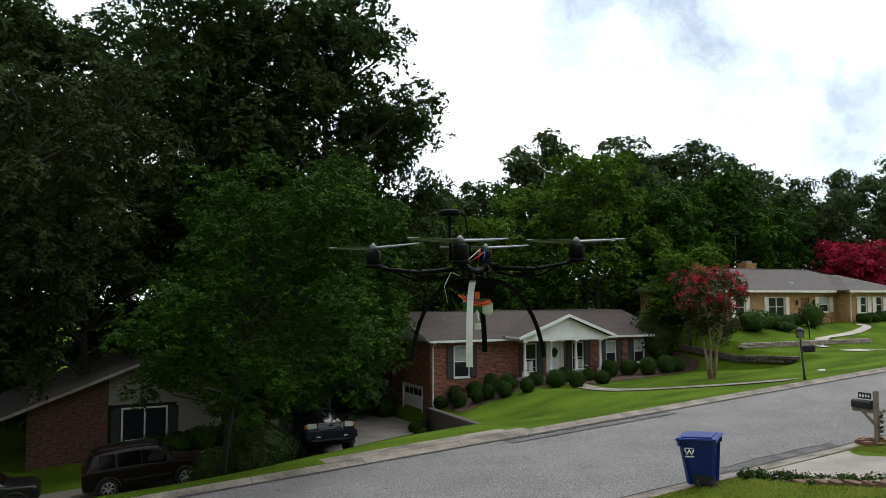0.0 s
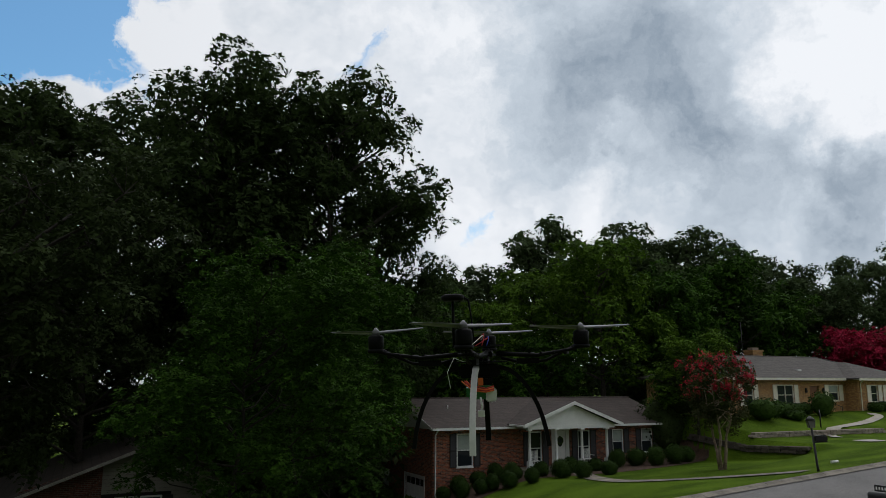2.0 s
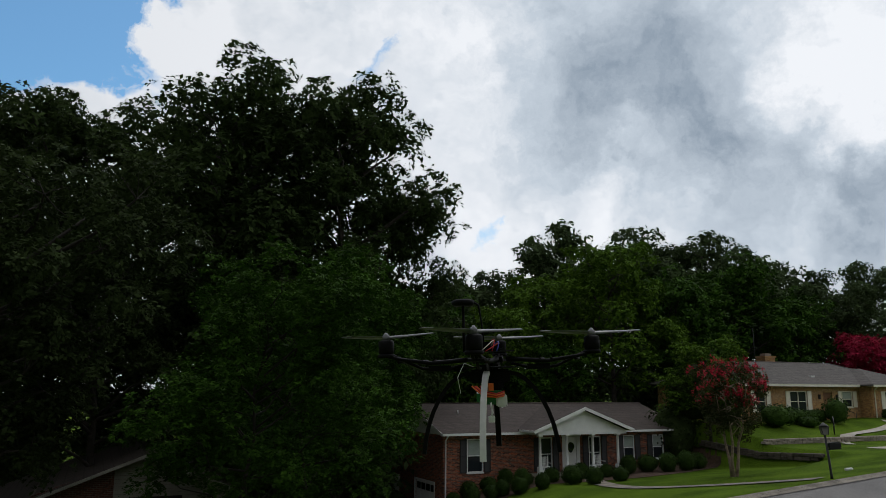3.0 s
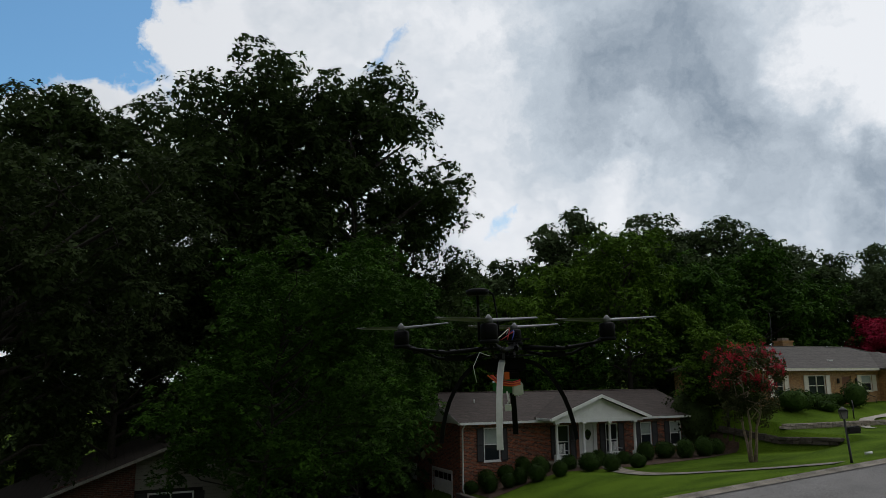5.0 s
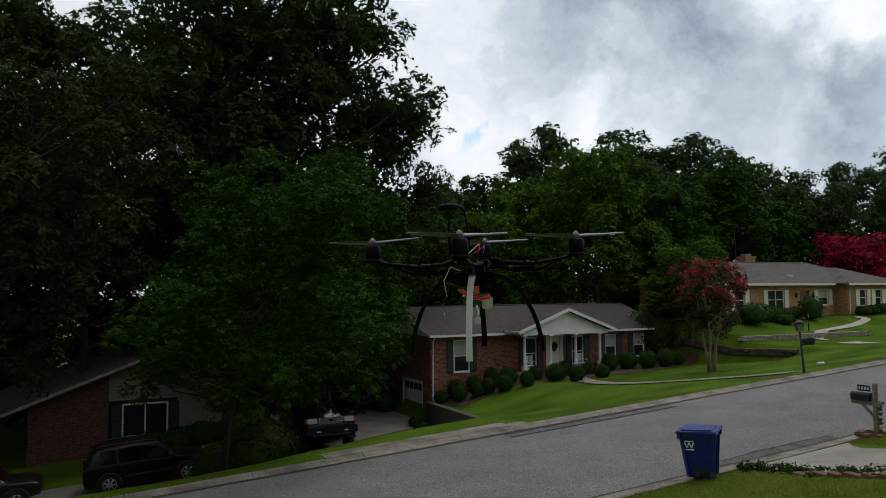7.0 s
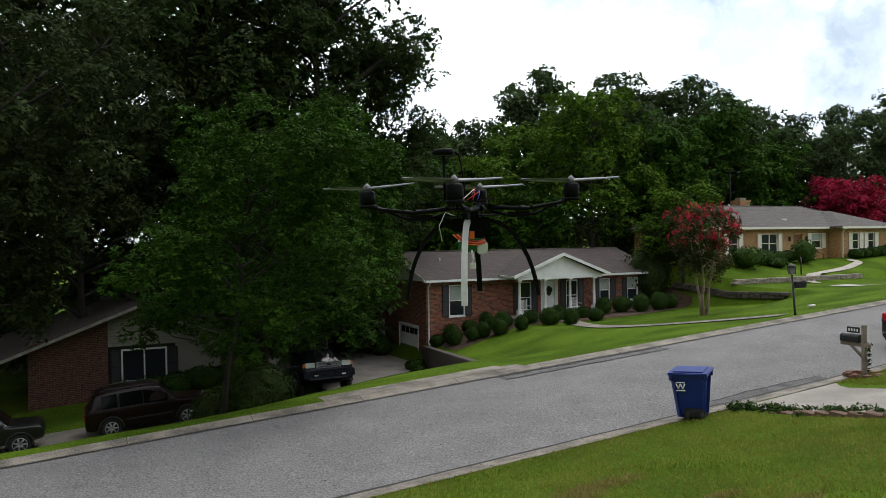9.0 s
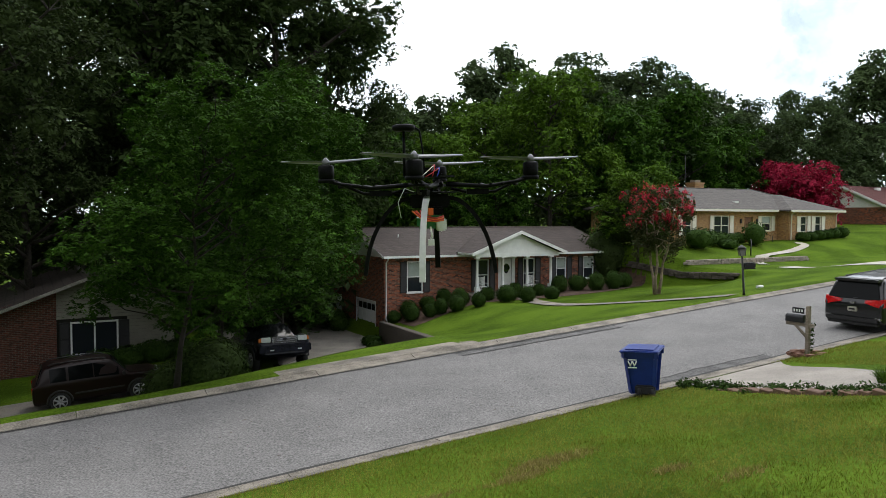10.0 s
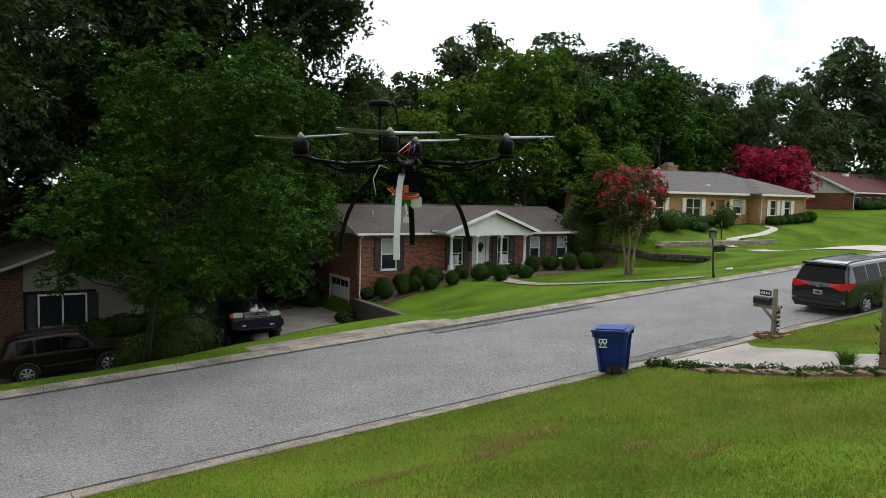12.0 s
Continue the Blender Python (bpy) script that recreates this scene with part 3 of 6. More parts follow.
def porch_chair(u, m):
    ch = thing("porch_chair", m, "white slatted chair on the porch", "chair", "porch chairs")
    part("seat", B(-0.28, -0.25, 0.4, 0.28, 0.25, 0.44), WHITE, ch)
    for x in (-0.27, 0.27):
        for y in (-0.24, 0.24):
            part("leg", B(x - 0.02, y - 0.02, 0, x + 0.02, y + 0.02, 0.4 if y < 0 else 1.05), WHITE, ch)
        part("arm", B(x - 0.03, -0.26, 0.62, x + 0.03, 0.26, 0.65), WHITE, ch)
    for k in range(6):
        x = -0.22 + k * 0.088
        part("slat", B(x - 0.025, 0.23, 0.46, x + 0.025, 0.25, 1.0), WHITE, ch)
    return ch


house_white_porch()
HM = pose(-4.9, 43.0, -4.8, 0, 0, 31.5)
for x in (6.3, 10.1):
    porch_chair(0, HM @ pose(x, -0.9, -0.02))


def hip_roof(h, x0, x1, y0, y1, e, rise, material):
    run = (y1 - y0) / 2
    ym = (y0 + y1) / 2
    a, b = (x0 + run, ym, e + rise), (x1 - run, ym, e + rise)
    for cs in ([(x0, y0, e), (x1, y0, e), b, a], [(x1, y1, e), (x0, y1, e), a, b], [(x0, y1, e), (x0, y0, e), a], [(x1, y0, e), (x1, y1, e), b]):
        part("roof", slab(cs, 0.1), material, h)
    for p, q in ((a, b), ((x0, y0, e), a), ((x1, y0, e), b), ((x1, y1, e), b), ((x0, y1, e), a)):
        part("ridge_cap", TU([p, q], 0.06, 6), material, h)


def house_tan():
    z = -2.1
    h = thing("house", pose(25.75, 60.0, z, 0, 0, 31.5), "tan brick ranch house with a grey hip roof and cream shutters", "house")
    H = 2.6
    # wing with its own hip, and the longer main part set back
    W = [(1.4, 2.2, 0.9, 2.2), (3.3, 4.1, 0.9, 2.2)]
    wall_with(h, 0, 6.2, -1.2, H, 0, 0.25, W, TAN_BRICK)
    for a, b, c, d in W:
        win(h, a + 0.07, b - 0.07, c + 0.07, d - 0.07, 0.06, frame_mat=CREAM, shutter_mat=CREAM, sw=0.45, blind=False)
    part("wall", B(5.95, 0.252, -1.2, 6.2, 9, H), TAN_BRICK, h)
    W = [(-10.9, -9.9, 0.7, 2.2), (-7.5, -5.75, 0.7, 2.2), (-4.0, -3.0, 0.0, 2.1), (-1.95, -0.8, 1.0, 2.2)]
    wall_with(h, -12.6, -0.002, -1.2, H, 1.1, 0.25, W, TAN_BRICK)
    for i in (0, 1, 3):
        a, b, c, d = W[i]
        win(h, a + 0.07, b - 0.07, c + 0.07, d - 0.07, 1.16, mullions=1 if i == 1 else 0, frame_mat=CREAM, shutter_mat=CREAM, sw=0.42, blind=i == 3)
    part("front_door", B(-3.95, 1.2, 0, -3.05, 1.26, 2.08), mat("brown_door", (0.16, 0.06, 0.02), 0.5), h, "brown front door")
    for x in (-4.5, -2.6):
        part("wall_lantern", B(x - 0.08, 0.95, 1.6, x + 0.08, 1.09, 1.95, bevel=0.03), SHUTTER, h)
    part("wall", B(-12.6, 1.352, -1.2, -12.35, 9, H), TAN_BRICK, h)
    part("wall", B(-12.6, 9.002, -1.2, 6.2, 9.25, H), TAN_BRICK, h)
    part("wall", B(0, 0.252, -1.2, 0.25, 1.098, H), TAN_BRICK, h)
    hip_roof(h, -13.1, 6.7, 0.6, 9.7, H + 0.1, 1.75, ROOF_GREY)
    run = 3.6
    e = H + 0.105
    a = (3.1, 3.1, e + 1.3)
    for cs in ([(-0.5, -0.5, e), (6.7, -0.5, e), a], [(6.7, -0.5, e), (6.7, 4.6, e), (3.1, 6.0, e + 1.45), a], [(-0.5, 4.6, e), (-0.5, -0.5, e), a, (3.1, 6.0, e + 1.45)]):
        part("roof", slab(cs, 0.1), ROOF_GREY, h)
    for x0, x1, y in ((-13.1, -0.5, 0.6), (-0.5, 6.7, -0.5)):
        part("fascia", B(x0, y - 0.02, H - 0.08, x1, y + 0.02, H + 0.09), CREAM, h)
        part("soffit", B(x0 + 0.02, y + 0.022, H - 0.02, x1 - 0.02, y + 0.5, H), CREAM, h)
    downspout(h, 0.15, 0, -0.1, H, CREAM)
    downspout(h, 6.05, 0, 0.0, H, CREAM)
    c = part("chimney", B(-4.6, 5.6, 3.2, -3.5, 6.5, 4.85), TAN_BRICK, h)
    part("chimney_cap", B(-4.68, 5.52, 4.85, -3.42, 6.58, 4.97, bevel=0.02), TAN_BRICK, c)
    part("flue", B(-4.4, 5.8, 4.97, -3.7, 6.3, 5.18), STONE, c)
    part("roof_vent", B(-4.0, 2.0, 3.15, -3.6, 2.4, 3.35), WHITE, h)
    part("aerial_mast", TU([(-5.3, 6.0, 3.6), (-5.3, 6.0, 7.2)], 0.03, 6), SHUTTER, h, "thin dark aerial mast")
    return h


house_tan()


def house_red_roof():
    h = thing("house", pose(43.8, 79.0, -1.5, 0, 0, 31.5), "red brick house with a dark red gable roof", "house")
    H, L, D, rise = 2.6, 15.0, 9.0, 2.3
    W = [(0.6, 1.6, 0.7, 2.2), (2.6, 3.6, 0.7, 2.2), (4.6, 5.6, 0.7, 2.2)]
    wall_with(h, 0, L, -1.5, H, 0, 0.25, W, RED_BRICK)
    for a, b, c, d in W:
        win(h, a + 0.07, b - 0.07, c + 0.07, d - 0.07, 0.06, blind=False, sw=0.3)
    part("wall", B(0, 0.252, -1.5, 0.25, D, H), RED_BRICK, h)
    part("wall", B(0.252, D - 0.25, -1.5, L, D, H), RED_BRICK, h)
    part("wall", B(L - 0.25, 0.252, -1.5, L, D - 0.252, H), RED_BRICK, h)
    e = H + 0.1
    for y0 in (-0.6, D + 0.6):
        part("roof", slab([(-0.5, y0, e), (L + 0.5, y0, e), (L + 0.5, D / 2, e + rise), (-0.5, D / 2, e + rise)], 0.12), ROOF_RED, h)
        part("barge_board", prism([(y0, e - 0.25), (y0, e - 0.01), (D / 2, e + rise - 0.01), (D / 2, e + rise - 0.25)], -0.55, -0.51, "x"), WHITE, h)
    for k in range(9):
        z0 = H + k * 0.24
        half = (D / 2) * (1 - (k * 0.24) / (rise - 0.05))
        if half > 0.3:
            part("siding_board", B(0.0, D / 2 - half, z0, 0.2 - 0.01 * (k % 2), D / 2 + half, z0 + 0.235), WHITE, h)
    gutter(h, -0.5, L + 0.5, -0.6, e)
    downspout(h, 0.1, 0, 0.0, H)
    part("skylight", B(4.3, 3.4, e + 1.85, 5.0, 3.8, e + 2.15), WHITE, h)
    return h


house_red_roof()


def house_dark_gable():
    h = thing("house", pose(-19.1, 33.5, -7.4, 0, 0, 31.5) @ Matrix.Scale(1.117, 4), "shaded brick house with cream siding under a brown gable", "house")
    H, A, E0, E1, rise = 2.4, 1.1, -3.3, 5.0, 1.55
    D = 12.0
    part("wall", B(E0 + 0.3, 0, -0.8, -0.002, 0.25, H), SHADED_BRICK, h)
    part("wall", prism([(E0 + 0.3, H), (-0.002, H), (-0.002, H + rise * (0 - E0) / (A - E0) - 0.12), (E0 + 0.35, H + 0.06)], 0, 0.25), SHADED_BRICK, h)
    W = (0.53, 2.35, 0.62, 2.05)
    # near-black backing paints the shadow lines between the siding boards
    wall_with(h, 0, E1 - 0.3, -0.8, H, 0.06, 0.2, [W], mat("board_gap_shadow", (0.02, 0.018, 0.016), 0.9), "siding_wall")
    k = 0
    zz = 0.1
    while zz < H + rise - 0.2:
        xa = 0.0
        xb = E1 - 0.3 if zz < H else min(E1 - 0.3, A + (E1 - A) * (1 - (zz - H + 0.15) / rise))
        xa = 0.0 if zz < H + rise * 0.65 else A - (A - E0) * (1 - (zz - H + 0.15) / rise)
        spans = [(xa, xb)] if not (W[2] - 0.15 < zz < W[3]) else [(W[1] + 0.38, xb)]
        for a, b in spans:
            if b - a > 0.1:
                bm = prism([(-0.045, zz), (0.05, zz), (0.05, zz + 0.132), (0.03, zz + 0.13)], a, b, "x")
                # cream boards with the canopy's shade mixed into the paint colour
                part("siding_board", bm, mat("shaded_cream_siding", (0.26, 0.245, 0.205), 0.65, vary=0.12, scale=2), h)
        zz += 0.15
    win(h, W[0] + 0.05, W[1] - 0.05, W[2] + 0.07, W[3] - 0.07, 0.04, mullions=1, sash=False, blind=False, sw=0.40)
    part("gable_backing", prism([(E0 + 0.4, H), (E1 - 0.4, H), (A, H + rise - 0.15)], 0.27, 0.4), SHADED_BRICK, h)
    part("wall", B(E1 - 0.5, 0.27, -0.8, E1 - 0.3, D, H), SHADED_BRICK, h)
    part("wall", B(E0 + 0.3, 0.27, -0.8, E0 + 0.5, D, H), SHADED_BRICK, h)
    part("wall", B(E0 + 0.5, D - 0.2, -0.8, E1 - 0.5, D, H), SHADED_BRICK, h)
    e = H
    part("roof", slab([(E0 - 3, -0.5, e - 1.3), (E0 - 3, D + 0.5, e - 1.3), (A, D + 0.5, e + rise), (A, -0.5, e + rise)], 0.12), ROOF_BROWN, h)
    part("roof", slab([(E1, -0.5, e), (E1, D + 0.5, e), (A, D + 0.5, e + rise), (A, -0.5, e + rise)], 0.12), ROOF_BROWN, h)
    for xe, ze in ((E0 - 3, e - 1.3), (E1, e)):
        # pale trim greyed in its colour in place of the shade on it
        part("barge_board", prism([(xe, ze - 0.14), (xe, ze - 0.01), (A, e + rise - 0.01), (A, e + rise - 0.14)], -0.54, -0.503), mat("shaded_trim_paint", (0.36, 0.34, 0.31), 0.7, vary=0.3), h)
    return h


house_dark_gable()


# ---- plants ----
rng = np.random.default_rng(7)


def unit(a):
    return a / np.linalg.norm(a, axis=1)[:, None]


def leaf_quads(g, p, nrm, size):
    """A folded leaf at every place, facing its normal."""
    n = len(p)
    a = unit(np.cross(nrm, g.normal(size=(n, 3))))
    b = np.cross(nrm, a)
    s = size * (0.6 + 0.8 * g.random((n, 1)))
    return np.stack([p - a * s, p - b * s * 0.48 + nrm * s * 0.15, p + a * s, p + b * s * 0.48 + nrm * s * 0.15], 1).reshape(-1, 3)


def leaf_soup(name, centres, radii, per, size, material, parent, flat=0.75, seed=0):
    """Leaves scattered through small clumps; denser near the clump's skin."""
    g = np.random.default_rng(seed)
    n = len(centres) * per
    c = np.repeat(np.asarray(centres), per, 0)
    r = np.repeat(np.asarray(radii), per)[:, None]
    d = unit(g.normal(size=(n, 3)))
    p = c + d * r * (np.minimum(np.abs(g.normal(size=(n, 1))) * 0.62, 0.75 + 0.35 * g.random((n, 1)))) * np.array([1, 1, flat])
    nrm = unit(d * 0.7 + g.normal(size=(n, 3)) * 0.6 + np.array([0, 0, 0.5]))
    return soup(name, leaf_quads(g, p, nrm, size), np.arange(n * 4).reshape(-1, 4), material, parent)


def spray_soup(name, centres, radii, sprays, leaves, size, material, parent, seed=0, reach=2.7, droop=0.3, level=0.5):
    """Clumps of twig sprays: each spray is a loose drooping fan of leaves on the clump's upper skin."""
    g = np.random.default_rng(seed)
    m = len(centres) * sprays
    c, r = np.repeat(np.asarray(centres), sprays, 0), np.repeat(np.asarray(radii), sprays)[:, None]
    d = unit(g.normal(size=(m, 3)) + np.array([0, 0, 0.35]))
    sp = c + d * r * (0.45 + 0.6 * g.random((m, 1)) ** 0.6) * np.array([1, 1, 0.72])
    sn = unit(d * (1.05 - level) + np.array([0, 0, 0.2 + level]) + g.normal(size=(m, 3)) * 0.24)
    sa = unit(np.cross(sn, g.normal(size=(m, 3))))
    sb = np.cross(sn, sa)
    k = np.repeat(np.arange(m), leaves)
    n = len(k)
    ang, rho = g.random((n, 1)) * math.tau, np.sqrt(g.random((n, 1)))
    R = size * reach * (0.7 + 0.6 * g.random(m))[k][:, None]
    p = sp[k] + (sa[k] * np.cos(ang) + sb[k] * np.sin(ang) * 0.7) * rho * R + sn[k] * g.normal(size=(n, 1)) * R * 0.16
    p[:, 2] -= (droop * R * rho * rho)[:, 0]
    nrm = unit(sn[k] + g.normal(size=(n, 3)) * 0.33)
    return soup(name, leaf_quads(g, p, nrm, size), np.arange(n * 4).reshape(-1, 4), material, parent)


def tree(name, m, label, height, radius, bare, lobes, per, sprays, leaves, size, foliage, bark=None, seed=0, trunk_r=0.25, lobe=0.36, clump=0.19, category="tree", group="", blossom=None, stems=1, lean=(0, 0), fat=0.42, level=0.42):
    """Tapered trunk, a limb to each lobe of the crown, a twig to each clump, and clumps of leafy sprays with gaps between."""
    g = np.random.default_rng(seed)
    t = thing(name, m, label, category, group)
    ch = height - bare
    L, C, Rr, owner = [], [], [], []
    for k in range(lobes):
        w = ((k + 0.5) / lobes) ** 0.85
        lr = radius * lobe * (0.7 + 0.6 * g.random())
        zz = bare + ch * (0.10 + 0.80 * w) + g.normal() * 0.02 * ch
        prof = radius * math.sqrt(max(0.02, 1 - (((zz - bare) / ch - fat) / 0.62) ** 2))
        a = k * 2.39996 + g.random() * 0.9
        rr = max(0.0, prof - lr * 0.7) * (0.55 + 0.5 * g.random())
        L.append(Vector((math.cos(a) * rr + lean[0] * w, math.sin(a) * rr + lean[1] * w, zz)))
        for _ in range(per):
            d = Vector(g.normal(size=3)) + Vector((0, 0, 0.3))
            d.normalize()
            q = L[-1] + Vector((d.x, d.y, d.z * 0.75)) * lr * (0.55 + 0.5 * g.random())
            C.append((q.x, q.y, min(max(q.z, bare), height)))
            Rr.append(radius * clump * (0.65 + 0.7 * g.random()))
            owner.append(k)
    bm = bmesh.new()
    bk = bark or BARK
    tops = []
    for s in range(stems):
        off = Vector((0.0, 0, 0)) if stems == 1 else Vector((math.cos(s * 2.1), math.sin(s * 2.1), 0))
        wob = [Vector((g.normal() * 0.012 * height, g.normal() * 0.012 * height, 0)) for _ in range(6)]
        pts = [Vector((0, 0, -0.3)) + off * 0.08] + [off * (0.1 + radius * 0.4 * i / 6) + Vector((lean[0] * i / 15, lean[1] * i / 15, height * 0.82 * i / 6)) + wob[i - 1] * (i > 1) for i in range(1, 7)]
        tube(bm, pts, [trunk_r * 1.35] + [trunk_r * (1 - 0.15 * i) for i in range(1, 7)], 10)
        tops.append(pts)
    part("trunk", bm, bk, t)
    bm = bmesh.new()
    for i, c in enumerate(L):
        pts = tops[i % stems]
        f = min(max((c.z - 0.35 * math.hypot(c.x, c.y)) * 0.9 / (height * 0.82), bare * 0.5 / height), 0.97) * 6
        lo = pts[int(f)].lerp(pts[min(int(f) + 1, 6)], f - int(f))
        span = (c - lo).length
        kink = [Vector(g.normal(size=3)) * 0.06 * span for _ in range(2)]
        tube(bm, [lo, lo.lerp(c, 0.35) + kink[0], lo.lerp(c, 0.7) + kink[1] + Vector((0, 0, 0.05 * span)), c], [trunk_r * 0.42, trunk_r * 0.3, trunk_r * 0.2, trunk_r * 0.12], 6, cap=False)
    for i, (c, k) in enumerate(zip(C, owner)):
        if i % 2 == 0:
            c = Vector(c)
            tube(bm, [L[k], L[k].lerp(c, 0.55) + Vector(g.normal(size=3)) * 0.05 * radius * lobe, c], [trunk_r * 0.1, trunk_r * 0.06, trunk_r * 0.025], 4, cap=False)
    part("branchwork", bm, bk, t)
    spray_soup("crown", C, Rr, sprays, leaves, size, foliage, t, seed=seed, level=level)
    if blossom:
        B_, S_ = [], []
        for c, r in zip(C, Rr):
            if c[2] > bare + ch * blossom[1]:
                for _ in range(blossom[2]):
                    d = Vector(g.normal(size=3)).normalized()
                    d.z = abs(d.z)
                    B_.append(tuple(Vector(c) + d * r * 0.95))
                    S_.append(0.13 + 0.11 * g.random())
        leaf_soup("blossom", B_, S_, blossom[3], size * 0.7, blossom[0], t, flat=1.4, seed=seed + 5)
    return t


def at(az, d):
    """World x, y at an angle from straight ahead and a depth ahead."""
    return math.tan(radians(az)) * d, d


def planted(az, d):
    x, y = at(az, d)
    u, v = x * CU + y * SU, -x * SU + y * CU
    return x, y, ground_z(u, v)


def put(az, d, turn=0, scale=1.0, lift=0):
    x, y, z = planted(az, d)
    return pose(x, y, z + lift, 0, 0, turn) @ Matrix.Scale(scale, 4)


TALL = "tall broad dark green oak behind the houses, two copies added unseen at left"
oak = tree("oak_tree", put(-22.9, 44), TALL, 28.3, 6.7, 4, 25, 8, 17, 11, 0.185, OAK, seed=1, trunk_r=0.42, group="tall oaks", lobe=0.36, clump=0.2, fat=0.54)
oak_b = tree("oak_tree", put(-14.4, 46), TALL, 27.2, 7.5, 3, 25, 8, 17, 11, 0.185, OAK, seed=2, trunk_r=0.42, group="tall oaks", lobe=0.36, clump=0.2, fat=0.54)


def again(src, az, d, turn, height, h0, wide=1.0):
    x, y, z = planted(az, d)
    o = copy_thing(src, pose(x, y, z, 0, 0, turn))
    k = height / h0
    o.scale = (k * wide, k * wide, k)
    return o


again(oak_b, -34.0, 47, 80, 28.8, 26.8)
# next two oaks stand out of view, added to cut light from the left
again(oak_b, -49, 27, 10, 22, 26.8)
again(oak, -46, 36, 60, 26, 28.3)
again(oak_b, -41, 44, 30, 24, 26.8)
again(oak, -18.4, 47, 200, 29.8, 28.3)
again(oak_b, -29, 50, 140, 17, 26.8, 1.3)
again(oak, -36.5, 48, 210, 30, 28.3, 1.1)
again(oak_b, -24.5, 55, 250, 28, 26.8)
again(oak, -10.5, 50, 100, 21.5, 28.3, 0.85)
again(oak, -21.5, 47, 10, 16, 28.3, 1.3)

shade = tree("shade_tree", put(-41.5, 25.0), "big dark grey-green shade tree hanging over the gabled house", 17.2, 6.5, 4.6, 28, 9, 19, 11, 0.108, SHADE, seed=3, trunk_r=0.3, group="verge trees", lobe=0.30, clump=0.16, lean=(4.0, 1.0))
again(shade, -50, 30, 20, 19.0, 17.2, 1.05)
again(shade, -30.5, 37, 200, 15.5, 17.2, 1.0)
# the maple's bark is the common bark with a darker base colour
maple = tree("maple_tree", put(-22.0, 20.8), "leafy green maple on the verge beside the parked cars", 9.3, 3.4, 1.1, 22, 9, 24, 14, 0.058, MAPLE, bark=mat("dark_maple_bark", (0.018, 0.014, 0.011), 0.95, vary=0.4, scale=4, fine=18, bump=0.8, depth=0.03), seed=4, trunk_r=0.085, group="verge trees", lobe=0.34, clump=0.18, lean=(2.5, 0), level=0.7)
again(maple, -16.0, 27.5, 150, 11.4, 9.3, 0.95)
again(maple, -14.4, 34.5, 75, 12.6, 9.3, 0.92)
again(maple, -19.0, 35, 60, 14.5, 9.3)

WD = "broad woodland tree in full leaf, some copies added unseen behind the camera"
wood = tree("woodland_tree", put(2.2, 76), WD, 18.2, 5.4, 6, 16, 7, 13, 9, 0.25, PINE, seed=11, trunk_r=0.3, group="woodland trees", lobe=0.38, clump=0.22)
wood_b = tree("woodland_tree", put(8, 80), WD, 19, 6.2, 4, 16, 7, 14, 9, 0.25, PINE, seed=12, trunk_r=0.3, group="woodland trees", lobe=0.38, clump=0.22)
lime = tree("woodland_tree", put(6.3, 62), "yellow-green tree at the edge of the wood", 14.6, 5.0, 1.5, 20, 8, 13, 9, 0.17, LIME, seed=13, trunk_r=0.22, group="woodland trees")
green = tree("woodland_tree", put(11.0, 66), "rounded mid-green tree at the edge of the wood", 12.6, 4.8, 1.0, 20, 8, 13, 9, 0.17, MAPLE, seed=14, trunk_r=0.22, group="woodland trees")
for src, h0, rows in (
    (wood, 21, ((-3.8, 76, 18.6), (-6.0, 74, 16.5), (5.4, 82, 18.6), (10.5, 82, 18.8), (15.6, 82, 18.6), (20.0, 86, 16), (28.2, 98, 24), (31.5, 100, 21), (26.3, 104, 17), (30, 106, 18))),
    (wood_b, 20, ((-1.5, 80, 15), (12.6, 80, 19.6), (18.2, 88, 17), (24, 90, 16.5), (35, 90, 20), (22.2, 80, 13), (-8, 68, 16))),
    (lime, 14.6, ((-2.4, 60, 12.0), (1.2, 68, 13))),
    (green, 12, ((2.2, 60, 8.5), (-8.5, 60, 12.5), (-5, 60, 10), (15, 74, 14), (19, 78, 11), (33, 86, 10), (12.2, 66, 9), (-0.6, 58, 6.5), (-7.3, 70, 14), (30.5, 98, 10), (27, 100, 10), (34, 100, 11))),
):
    for i, (az, d, hh) in enumerate(rows):
        again(src, az, d, 47 + i * 71, hh, h0)
tree("dogwood_tree", put(12.9, 50.5), "small spreading pale-green tree behind the brick house", 6.4, 3.1, 1.4, 14, 6, 16, 12, 0.09, LIME, seed=31, trunk_r=0.09, level=0.8)
# unseen ring of trees, added behind the camera to block sky light and reflections
for i in range(13):
    a = 57 + i * 20.3
    r = 27 + 4 * (i % 3)
    x, y = r * math.sin(radians(a)), r * math.cos(radians(a))
    o = copy_thing(wood, pose(x, y, ground_z(x * CU + y * SU, -x * SU + y * CU) - 0.1, 0, 0, i * 77))
    o.scale = (1.45, 1.45, 1.15 + 0.15 * (i % 3))
under = thing("undergrowth", Matrix(), "dense dark undergrowth closing the wood's edge", "undergrowth", kind="stuff")
cs, rs = [], []
for k in range(560):
    az = -48 + 92 * rng.random()
    d = (52 if az < -14 else 72 if az < 16 else 88) + rng.random() * 14
    x, y, z = planted(az, d)
    cs.append((x, y, z + rng.random() * (5.5 if az < -10 else 8.5)))
    rs.append(1.6 + rng.random() * 1.2)
